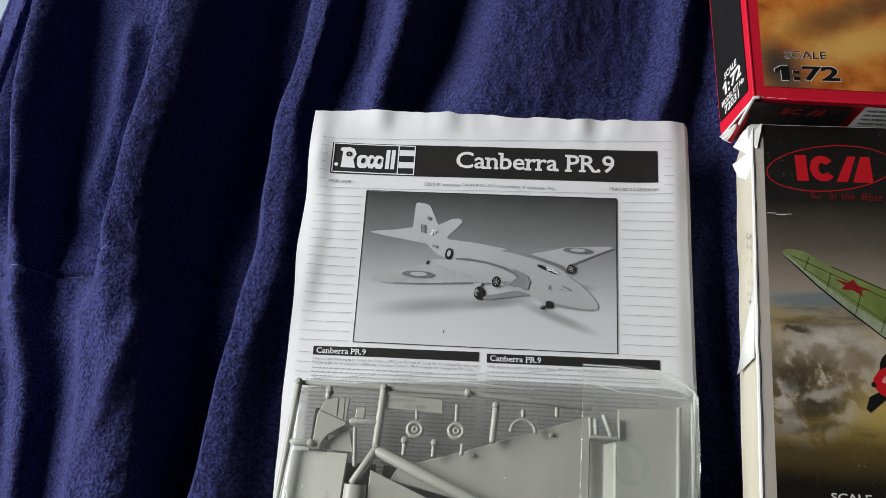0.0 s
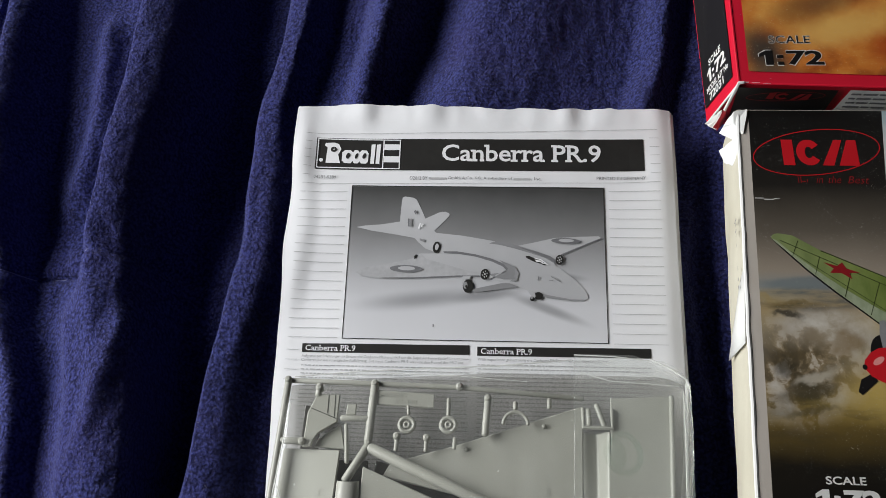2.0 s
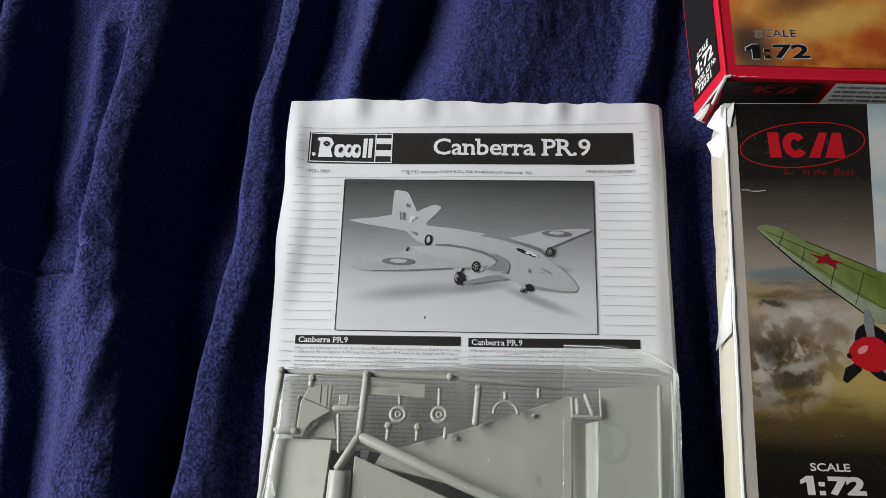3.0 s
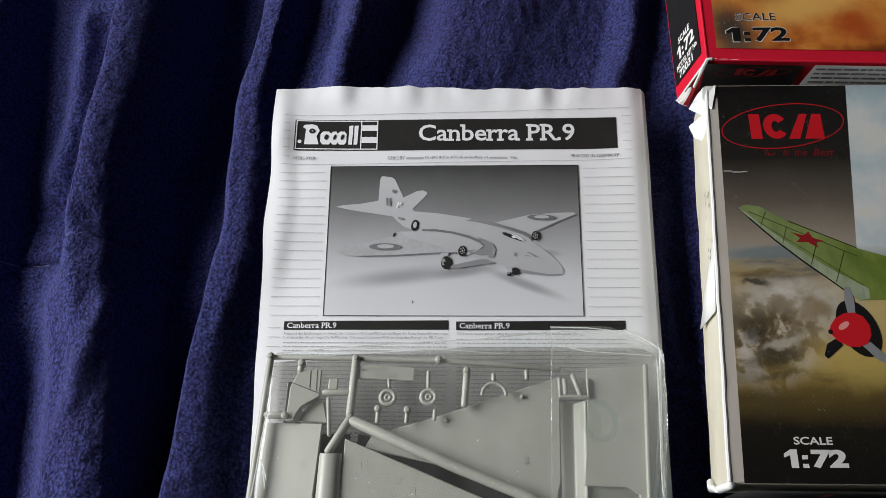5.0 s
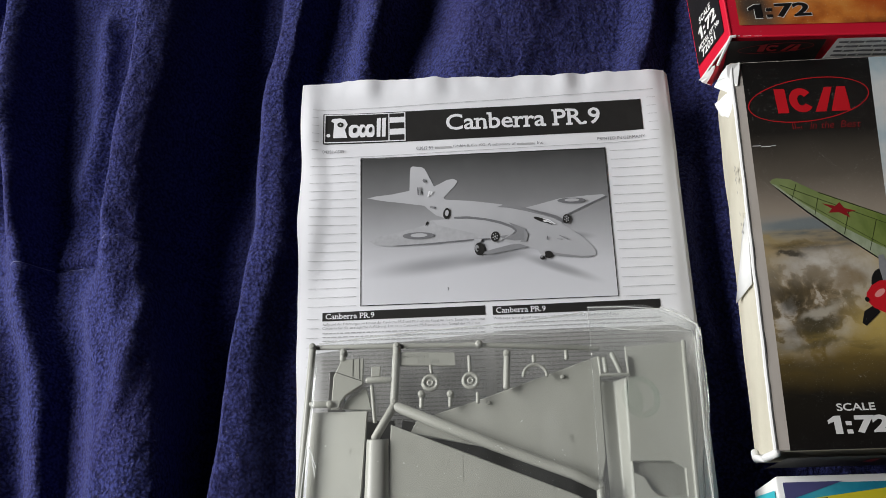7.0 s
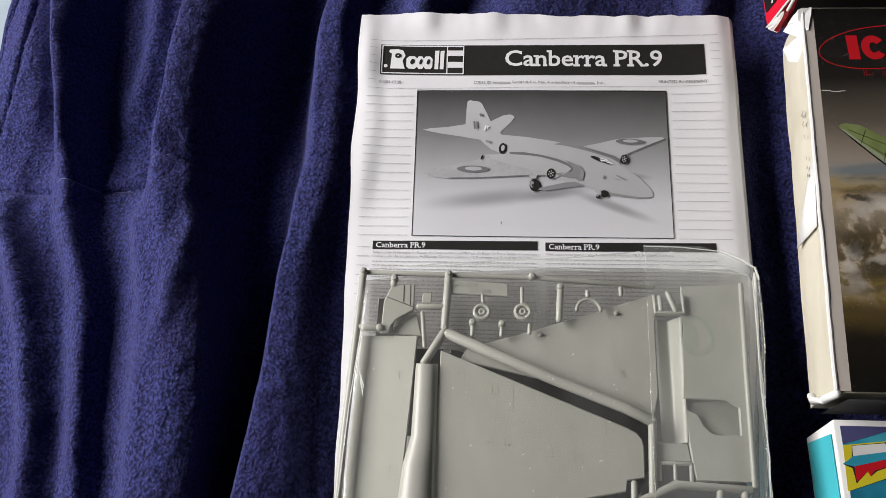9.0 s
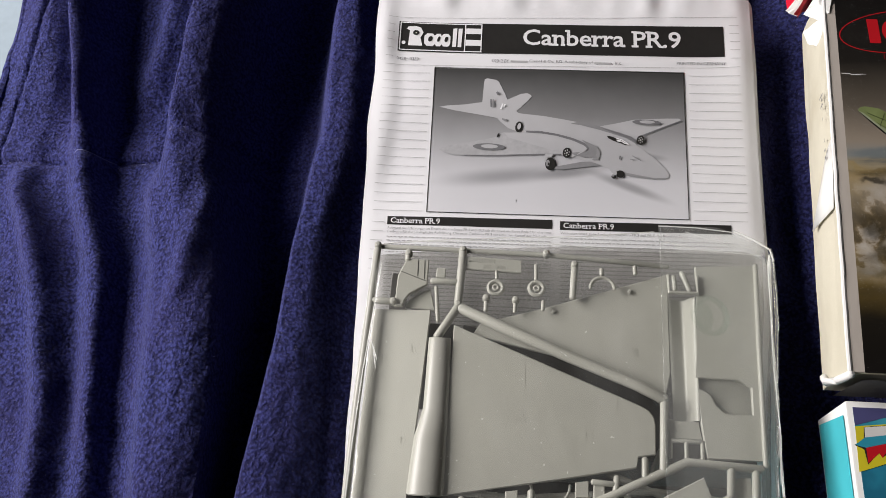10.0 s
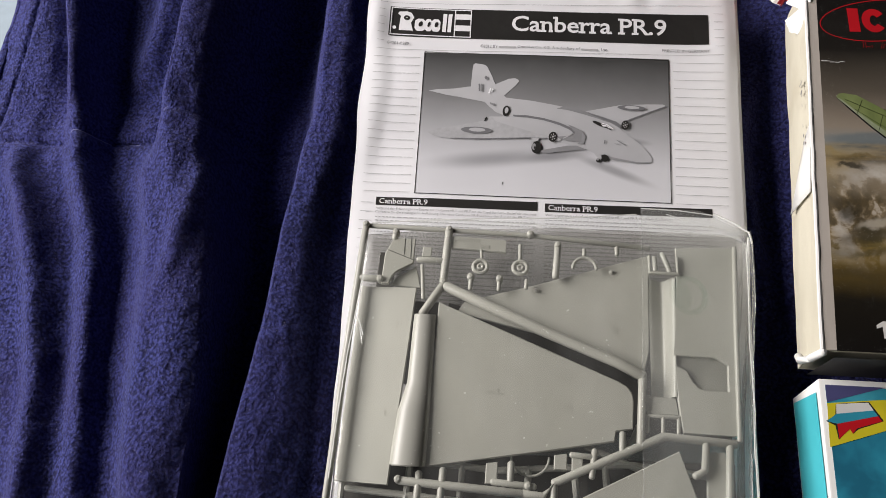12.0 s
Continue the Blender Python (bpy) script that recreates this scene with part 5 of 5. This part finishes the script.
crease(((50, 146), (64, 142), (82, 141), (96, 140)), 0.00025, 0.0030)
crease(((60, 152), (78, 146), (92, 144)), 0.0002, 0.0026)
for o in bag.children:
    o.visible_shadow = o.name.startswith("bag_back")

# ---- card boxes ----
TZ = 0.075


def lid_print(name, bm, material, z, lift, parent, label=""):
    return part(name, drape(bm, lambda x, y: z, 0.0003 + 0.25 * lift, 0), material, parent, label, smooth=False)


def emblem(x0, y0, w, h, z, lift, parent, colour):
    """Three plain red blocks and a thin oval line, in the place of a maker's mark."""
    k = w / 0.036
    lid_print("emblem_block", flat([(x0, y0), (x0 + 0.0055 * k, y0), (x0 + 0.0055 * k, y0 + h), (x0, y0 + h)]), colour, z, lift, parent)
    lid_print("emblem_block", oval_ring(x0 + 0.0128 * k, y0 + h * 0.5, 0.0040 * k, h * 0.36, h * 0.28, 0, 24, 0.10, 0.90), colour, z, lift, parent)
    lid_print("emblem_block", flat([(x0 + 0.0185 * k, y0), (x0 + 0.0255 * k, y0 + h), (x0 + 0.0295 * k, y0 + h), (x0 + 0.0240 * k, y0)]), colour, z, lift, parent)
    lid_print("emblem_block", flat([(x0 + 0.0265 * k, y0), (x0 + 0.0318 * k, y0 + h), (x0 + 0.0362 * k, y0 + h), (x0 + 0.0362 * k, y0)]), colour, z, lift, parent)
    lid_print("emblem_oval", oval_ring(x0 + 0.0165 * k, y0 + h * 0.52, 0.0310 * k, h * 0.86, 0.0005, 8), colour, z, lift, parent)


white_box = root("model_box", (0.20, 0.175, 0.040), "worn white card kit box with painted fighter aircraft lid", "box", "model kit boxes")


def skew(x, y):
    """The lid's own leaning frame: along its left edge as y grows."""
    return x + (y - 0.0745) * 0.0615


LX, RX, NY, FY, BZ = 0.1175, 0.285, 0.0745, 0.2775, 0.040
low = [(LX + 0.0015, NY + 0.0015), (RX, NY + 0.0015), (RX, FY - 0.001), (LX + 0.0015, FY - 0.001)]
high = [(LX, NY), (RX, NY), (RX, FY), (LX, FY)]
body = slab([(skew(x, y), y, BZ) for x, y in low], [(skew(x, y), y, TZ - 0.0006) for x, y in high])
bmesh.ops.subdivide_edges(body, edges=body.edges[:], cuts=14, use_grid_fill=True)
for v in body.verts:
    d = (v.co.z - BZ) / (TZ - BZ)
    v.co.x += 0.0012 * math.sin(math.pi * d) * noise.noise((1, v.co.y * 14, 2)) + 0.0008 * noise.noise((v.co.x * 40, v.co.y * 50, v.co.z * 60))
    v.co.z -= 0.0004 * abs(noise.noise((v.co.x * 25, v.co.y * 25, 0))) * d
part("box_body", body, CARD, white_box, "worn off-white card sides")
lid_xs, lid_ys = line(0, 1, 40), line(NY + 0.0005, FY - 0.0005, 50)
lid = bmesh.new()
rows = []
for y in lid_ys:
    rows.append([lid.verts.new((skew(LX, y) + u * (RX - LX), y, TZ + 0.0003 + 0.0001 * noise.noise((u * 5, y * 25, 0)))) for u in lid_xs])
for a, b in zip(rows, rows[1:]):
    for i in range(40):
        lid.faces.new((a[i], a[i + 1], b[i + 1], b[i]))
part("lid_card", lid, CARD_GREY, white_box, "scuffed white border of the lid")
art = lid_print("lid_artwork", flat([(0.1238, NY + 0.0002), (RX + 0.011, NY + 0.0002), (RX + 0.011, FY - 0.001), (0.1353, FY - 0.001)]), ART, TZ, 0.0013, white_box, "painted aerial scene under a black sky")
ridge = tube([(skew(LX, y) + 0.0003 + 0.0003 * noise.noise((4, y * 60, 0)), y, TZ - 0.0002 + 0.0003 * noise.noise((2, y * 70, 0))) for y in line(NY + 0.001, FY - 0.002, 70)], 0.0010, 8)
part("lid_edge", ridge, CARD_WHITE, white_box, "frayed white card edge")
fp = part("front_panel", place(flat([(0.004, 0.002), (0.163, 0.002), (0.163, 0.0352), (0.004, 0.0352)]), (LX + 0.001, NY + 0.0008, BZ), (1, 0, 0), (0, -0.04, 1), 0.0022), BLACK_CARD, white_box, "black printed front face", smooth=False)
part("emblem_block", place(flat([(0.042, 0.018), (0.046, 0.018), (0.046, 0.028), (0.042, 0.028)]), (LX + 0.001, NY + 0.0008, BZ), (1, 0, 0), (0, -0.04, 1), 0.0026), DULL_RED, fp, smooth=False)
# opened end flap along the side
fl = bmesh.new()
rows = []
for v in line(0, 1, 40):
    y = 0.0755 + v * 0.196
    rows.append([fl.verts.new((skew(LX, y) + 0.0006 - 0.0016 * math.sin(math.pi * u) + 0.0010 * (1 - u) + 0.0004 * noise.noise((u * 6, y * 60, 1)), y, BZ + 0.0005 + u * 0.033)) for u in line(0, 1, 8)])
for a, b in zip(rows, rows[1:]):
    for i in range(8):
        fl.faces.new((a[i], a[i + 1], b[i + 1], b[i]))
part("end_flap", fl, CARD, white_box, "cream card end flap")
leaf = bmesh.new()
q = [leaf.verts.new(c) for c in ((0.1200, 0.152, 0.0500), (0.1214, 0.153, 0.0735), (0.1245, 0.190, 0.0748), (0.1242, 0.186, 0.0680))]
leaf.faces.new(q)
lp = part("torn_leaf", leaf, CARD_WHITE, white_box, "loose torn white card leaf")
lm = lp.modifiers.new("thickness", "SOLIDIFY")
lm.thickness = 0.0004
near_lip = tube([(0.1165, 0.0790, 0.0500), (0.1150, 0.0752, 0.0560), (0.1158, 0.0735, 0.0660), (0.1185, 0.0742, 0.0745)], 0.0018, 10)
part("corner_lip", near_lip, CARD_WHITE, white_box, "rolled white card corner")


def scrap(name, ring, middle, material, parent, label):
    """A torn scrap of card creased from its middle to its ragged rim."""
    bm = bmesh.new()
    hub = bm.verts.new([c / 1000 for c in middle])
    r = random.Random(len(ring))
    rim = []
    for a, b in zip(ring, ring[1:] + ring[:1]):
        for k in range(3):
            p = Vector(a).lerp(Vector(b), k / 3)
            if k:
                p += Vector((r.uniform(-0.35, 0.35), r.uniform(-0.35, 0.35), r.uniform(-0.3, 0.3)))
            rim.append(bm.verts.new(p / 1000))
    for a, b in zip(rim, rim[1:] + rim[:1]):
        bm.faces.new((hub, a, b))
    ob = part(name, bm, material, parent, label, smooth=False)
    m = ob.modifiers.new("thickness", "SOLIDIFY")
    m.thickness = 0.0005
    return ob


scrap("torn_corner", [(121.8, 267.6, 68), (124.6, 271.6, 73), (127.8, 275.4, 76), (134.6, 276.8, 76.4), (131.4, 262.6, 76), (127.4, 261.6, 71)], (127.6, 269.0, 74.6), CARD_WHITE, white_box, "crumpled torn white card corner")
scrap("torn_corner", [(122.2, 259.4, 64), (125.2, 260.6, 68), (130.0, 262.0, 74.6), (130.2, 252.0, 74), (128.0, 250.8, 64), (124.6, 254.0, 62)], (126.4, 257.2, 68.6), CARD_WHITE, white_box, "crumpled torn white card corner")

# painted fighter on the lid
plane_wing = lid_print("painted_wing", flat(mm(((138, 205), (139.2, 206.6), (141.5, 207.2), (148, 206.2), (160, 198.6), (175, 191), (190.5, 184), (215, 176), (230, 160), (200, 158), (187, 157.5), (182, 161.8), (172.7, 170), (163.9, 177.4), (152.6, 188.2), (143, 198.7)))), WING, TZ, 0.0016, art)
lid_print("painted_wing_edge", flat(mm(((138, 204.6), (143, 198.4), (152.6, 187.8), (163.9, 177), (172.7, 169.5), (182, 161.2), (182.4, 161.6), (173, 170.2), (164.3, 177.8), (153, 188.6), (143.3, 199.2)))), BLACK_CARD, TZ, 0.0017, art)
lid_print("painted_wing_light", flat(mm(((138.4, 204.4), (140.4, 203.6), (146, 197.8), (156, 189), (168, 179.4), (180, 171), (192, 163.6), (192, 158.6), (187, 157.7), (182, 162.2), (172.9, 170.4), (164.1, 177.8), (152.8, 188.6), (143.2, 199.1)))), PALE_WING, TZ, 0.00165, art)
for (x0, y0), (x1, y1), w in (((142, 203.4), (190, 179.6), 0.35), ((146, 198), (190, 165), 0.25), ((147, 195.4), (150.4, 203.4), 0.3), ((156.2, 186.2), (159.4, 195.6), 0.3), ((168, 175.4), (172.6, 188.0), 0.35), ((178, 166.6), (184.4, 182.6), 0.3), ((160, 198.2), (190, 184.0), 0.5)):
    d = Vector((x1 - x0, y1 - y0)).normalized() * w
    lid_print("painted_panel_line", flat(mm(((x0, y0), (x1, y1), (x1 - d.y, y1 + d.x), (x0 - d.y, y0 + d.x)))), WING_LINE, TZ, 0.0018, art)
star = []
for k in range(10):
    a = radians(90 + 36 * k)
    r = 1.0 if k % 2 == 0 else 0.42
    star.append((0.1682 + 0.0082 * r * math.cos(a) + 0.0008 * r * math.sin(a), 0.1888 + 0.0038 * r * math.sin(a) - 0.0026 * r * math.cos(a)))
lid_print("painted_star", flat(star), DULL_RED, TZ, 0.0019, art)
lid_print("painted_cowl", flat(oval(0.1840, 0.1440, 0.0088, 0.0140, 18)), BLACK_CARD, TZ, 0.0019, art)
lid_print("painted_blade", flat(mm(((180.4, 149), (180, 158), (181, 164), (183.4, 164.4), (184.4, 158), (183.6, 149)))), MID_INK, TZ, 0.0020, art)
lid_print("painted_blade", flat(mm(((166.5, 131), (168, 129.6), (175.6, 136), (174, 139.6), (168.6, 136.6)))), BLACK_CARD, TZ, 0.0020, art)
lid_print("painted_blade", flat(mm(((184, 136), (190, 129), (196, 126), (196.6, 128), (188, 137.6)))), MID_INK, TZ, 0.0020, art)
lid_print("painted_spinner", flat([(0.1706, 0.1420), (0.1716, 0.1455), (0.1745, 0.1490), (0.1785, 0.1512), (0.1830, 0.1516), (0.1868, 0.1498), (0.1892, 0.1455), (0.1890, 0.1405), (0.1868, 0.1368), (0.1825, 0.1349), (0.1780, 0.1354), (0.1735, 0.1380)]), RED_INK, TZ, 0.0022, art)
lid_print("painted_spinner_glint", flat(oval(0.1775, 0.1452, 0.0030, 0.0014, 35)), worn_print("pink_ink", (0.75, 0.28, 0.26), 0.3, 0.9), TZ, 0.0024, art)
lid_print("painted_spinner_tip", flat(oval(0.1710, 0.1422, 0.0010, 0.0012)), BLACK_CARD, TZ, 0.0025, art)
lid_print("scale_lettering", words("SCALE", 0.1470, 0.0911, 0.0166, 0.0034, 0.02), WHITE_INK, TZ, 0.0016, art)
lid_print("scale_lettering", one_to("72", 0.1420, 0.0812, 0.0268, 0.0079, 0.05), WHITE_INK, TZ, 0.0016, art)
emblem(0.1492, 0.2445, 0.0362, 0.0147, TZ, 0.0017, art, RED_INK)
lid_print("motto_strokes", bars([(0.1548, 0.2348, 0.1552, 0.2390), (0.1560, 0.2346, 0.1564, 0.2384), (0.1566, 0.2352, 0.1584, 0.2357), (0.1590, 0.2350, 0.1594, 0.2366)]), DULL_RED, TZ, 0.0017, art)
for body, x, w in (("in", 0.1634, 0.0034), ("the", 0.1692, 0.0062), ("Best", 0.1784, 0.0104)):
    lid_print("motto_lettering", words(body, x, 0.2346, w, 0.0040, -0.008, 0.35), DULL_RED, TZ, 0.0017, art)
lid_print("scratch", bars([(0.1330, 0.2258, 0.1372, 0.2262), (0.1372, 0.2252, 0.1420, 0.2256), (0.1420, 0.2256, 0.1446, 0.2259)]), WHITE_INK, TZ, 0.0018, art)
side_marks = bars([(0.0, 0.0, 0.0050, 0.0006), (0.0016, -0.003, 0.0022, 0.003), (0.0060, 0.0, 0.0100, 0.0006), (0.0070, -0.002, 0.0076, 0.002), (0.014, 0, 0.016, 0.0006), (0.026, 0, 0.028, 0.0008), (0.032, -0.0004, 0.0335, 0.0014), (0.036, -0.0004, 0.0375, 0.0014)])
part("pen_strokes", place(side_marks, (0.1258, 0.2185, 0.0690), (-0.06, -1, 0), (-0.1, 0, 1), 0.0012), THIN_INK, white_box, smooth=False)

# red box
red_box = root("model_box", (0.25, 0.36, 0.047), "red card model kit box with fiery artwork and black side panel", "box", "model kit boxes")
RZ, RB = 0.088, 0.047
rl = [(0.1223, 0.2870), (0.372, 0.2800), (0.376, 0.4500), (0.1220, 0.4500)]
rh = [(0.1285, 0.2845), (0.366, 0.2770), (0.370, 0.4460), (0.1306, 0.4460)]
rb = slab([(x, y, RB) for x, y in rl], [(x, y, RZ) for x, y in rh])
bmesh.ops.subdivide_edges(rb, edges=rb.edges[:], cuts=9, use_grid_fill=True)
part("lid", rb, RED_CARD, red_box, "glossy red card lid")
panel = lid_print("lid_artwork", flat([(0.1338, 0.2912), (0.360, 0.2838), (0.364, 0.440), (0.1372, 0.440)]), FIRE, RZ, 0.0006, red_box, "fiery orange and brown painting")
for nm, dx, mat_, lift, bold in (("scale_outline", 0.0, WHITE_INK, 0.0009, 0.030), ("scale_lettering", 0.0, BLACK_CARD, 0.0012, 0.0)):
    lid_print(nm, words("SCALE", 0.1458 - bold * 0.006, 0.3085 - bold * 0.006, 0.0205 + bold * 0.012, 0.0048 + bold * 0.012, bold), mat_, RZ, lift, panel)
    lid_print(nm, one_to("72", 0.1398 - bold * 0.014, 0.2950 - bold * 0.014, 0.0318 + bold * 0.028, 0.0090 + bold * 0.028, 0.03 + bold * 0.6), mat_, RZ, lift, panel)
lid_print("worn_edge", bars([(0.1290, 0.2842, 0.1330, 0.2848), (0.1345, 0.2840, 0.1385, 0.28435), (0.1400, 0.2838, 0.1440, 0.2840)]), WHITE_INK, RZ, 0.0006, red_box)
part("worn_edge", tube([(0.1223, 0.2870, RB), (0.1255, 0.2857, 0.068), (0.1286, 0.2844, RZ)], 0.0006, 6), CARD_WHITE, red_box, "whitened worn corner edge")
part("rounded_edge", tube([(0.1285, 0.2845, RZ - 0.0002), (0.1296, 0.365, RZ - 0.0002), (0.1306, 0.446, RZ - 0.0002)], 0.0006, 6), RED_CARD, red_box)
part("rounded_edge", tube([(0.1292, 0.2845, RZ - 0.0002), (0.25, 0.2807, RZ - 0.0002), (0.366, 0.277, RZ - 0.0002)], 0.0006, 6), RED_CARD, red_box)
# side panel and front panel lie in the flared walls


def on_side(bm, lift):
    """Lays a flat mesh on the flared side wall: x runs back from the front corner, y up the wall, both in metres."""
    for v in bm.verts:
        s, h = v.co.x, v.co.y / (RZ - RB)
        a = Vector((0.1223 - 0.0003 * s / 0.16, 0.2870 + s, RB))
        b = Vector((0.1285 + 0.0021 * s / 0.16, 0.2845 + s, RZ))
        v.co = a.lerp(b, h) + Vector((-lift, 0, lift * 0.15))
    return bm


side_panel = part("side_panel", on_side(flat([(0.0085, 0.0015), (0.150, 0.0015), (0.150, 0.0355), (0.0075, 0.0355)]), 0.0005), BLACK_CARD, red_box, "black printed side panel", smooth=False)
for body_, s0, h0, wide, tall in (("SCALE", 0.0300, 0.0115, 0.0150, 0.0042), ("1:72", 0.0205, 0.0085, 0.0225, 0.0080), ("MODEL KIT No", 0.0150, 0.0060, 0.0270, 0.0036), ("72031", 0.0092, 0.0085, 0.0180, 0.0050)):
    w_ = one_to("72", 0, 0, wide, tall, 0.04) if body_ == "1:72" else words(body_, 0, 0, wide, tall, 0.03)
    for v in w_.verts:
        v.co = (s0 + v.co.y, h0 + v.co.x, 0)
    part("side_lettering", on_side(w_, 0.0008), WHITE_INK, side_panel, smooth=False)
fd = Vector((1.0, -0.03, 0.0)).normalized()
fu = Vector((0.0, -0.0027, RZ - RB)).normalized()
front = part("front_panel", place(flat([(0.0065, 0.0), (0.0520, 0.0), (0.0520, 0.0360), (0.0030, 0.0360)]), (0.1255, 0.2866, 0.0500), fd, fu, 0.0010), BLACK_CARD, red_box, "black printed front panel", smooth=False)
for pts in (((0.0190, 0.0265), (0.0225, 0.0265), (0.0230, 0.0325), (0.0195, 0.0325)), ((0.0310, 0.0265), (0.0335, 0.0265), (0.0375, 0.0325), (0.0350, 0.0325)), ((0.0350, 0.0265), (0.0395, 0.0265), (0.0402, 0.0325), (0.0385, 0.0325))):
    part("emblem_block", place(flat(pts), (0.1255, 0.2866, 0.0500), fd, fu, 0.0014), DULL_RED, front, smooth=False)
part("emblem_block", place(oval_ring(0.0265, 0.0295, 0.0026, 0.0022, 0.0016, 0, 24, 0.1, 0.9), (0.1255, 0.2866, 0.0500), fd, fu, 0.0014), DULL_RED, front, smooth=False)
part("emblem_oval", place(oval_ring(0.0280, 0.0295, 0.0190, 0.0042, 0.0004, 6), (0.1255, 0.2866, 0.0500), fd, fu, 0.0014), DULL_RED, front, smooth=False)
note = part("text_panel", place(flat([(0.0545, 0.0), (0.230, 0.0), (0.230, 0.0365), (0.0575, 0.0365)]), (0.1255, 0.2866, 0.0500), fd, fu, 0.0010), CARD_WHITE, red_box, "white panel with small grey print", smooth=False)
lines_ = []
for k in range(6):
    lines_ += unread(0.0590, 0.150, 0.0325 - 0.0040 * k, 0.0016, 0.0010, 0.006)
part("small_print", place(bars(lines_), (0.1255, 0.2866, 0.0500), fd, fu, 0.0014), THIN_INK, note, smooth=False)
scrap("torn_corner", [(121.4, 287.2, 47.2), (124.2, 284.8, 47.4), (126.8, 282.9, 48), (127.6, 283.4, 58), (126.2, 285.2, 63), (124.0, 286.2, 56)], (125.2, 284.4, 54), CARD_WHITE, red_box, "torn pale card corner")
scrap("torn_corner", [(124.8, 283.6, 49), (127.4, 282.4, 47.6), (128.8, 283.2, 54), (128.2, 283.8, 66), (126.6, 284.4, 62)], (127.2, 283.0, 56), DULL_RED, red_box, "torn red card corner")
part("worn_corner", tube([(0.1268, 0.2832, 0.066), (0.1284, 0.2843, 0.0884), (0.1305, 0.2842, 0.0886)], 0.0009, 6), CARD_WHITE, red_box, "whitened worn corner edge")

# turquoise box
blue_box = root("model_box", (0.21, -0.02, 0.027), "turquoise card model kit box with a yellow band and white edges", "box", "model kit boxes")
QZ, QB = 0.058, 0.027
ql = [(0.1200, -0.120), (0.290, -0.120), (0.290, 0.0650), (0.1200, 0.0650)]
qh = [(0.1210, -0.122), (0.291, -0.122), (0.291, 0.0670), (0.1212, 0.0670)]
qb = slab([(x, y, QB) for x, y in ql], [(x, y, QZ) for x, y in qh])
bmesh.ops.bevel(qb, geom=qb.edges[:], offset=0.0010, segments=2, affect="EDGES", profile=0.5)
part("lid", qb, CARD_WHITE, blue_box, "white card lid edges")
part("side_panel", place(flat([(-0.0620, 0.001), (0.180, 0.001), (0.180, 0.0270), (-0.0610, 0.0270)]), (0.1203, 0.0, 0.0285), (0, -1, 0), (0.001, 0, 0.031), 0.0006), TURQ, blue_box, "turquoise side panel", smooth=False)
scene_panel = lid_print("lid_artwork", flat([(0.1238, -0.118), (0.288, -0.118), (0.288, 0.0635), (0.1238, 0.0635)]), SEA, QZ, 0.0006, blue_box, "blue-green painted scene")
lid_print("corner_print", flat([(0.1238, 0.0560), (0.1500, 0.0640), (0.1238, 0.0640)]), VIOLET, QZ, 0.0010, scene_panel)
lid_print("yellow_band", flat([(0.1230, 0.0362), (0.1238, 0.0556), (0.190, 0.0742 - 0.0110), (0.190, 0.0580), (0.1475, 0.0446)]), YELLOW, QZ, 0.0012, scene_panel)
flag = mm(((127.7, 55), (141.6, 56.6), (146.7, 48.8), (136, 45), (133.5, 43), (133, 45.6), (127.3, 40.1), (126.6, 46), (122.9, 47.6), (127, 50)))
fx, fy = (sum(p[k] for p in flag) / len(flag) for k in (0, 1))
lid_print("flag_outline", flat([(fx + (x - fx) * 1.05, fy + (y - fy) * 1.07) for x, y in flag]), INK, QZ, 0.00135, scene_panel)
for nm, pts, mt in (("flag_stripe", ((127.7, 55.4), (141.6, 56.8), (143.6, 53.4), (127.3, 51)), WHITE_INK), ("flag_stripe", ((122.9, 47.6), (127.3, 51), (143.6, 53.4), (145.2, 51), (127.2, 46.6)), BLUE_INK),
                    ("flag_stripe", ((127.2, 46.6), (145.2, 51), (146.7, 48.8), (135.4, 45), (133.4, 42.6), (132.4, 44.6), (127.3, 40.1)), RED_INK)):
    lid_print(nm, flat(mm(pts)), mt, QZ, 0.0015, scene_panel)
lid_print("band_outline", bars([(0.1492, 0.0520, 0.1500, 0.0545), (0.1510, 0.0500, 0.1516, 0.0550)]), THIN_INK, QZ, 0.0015, scene_panel)
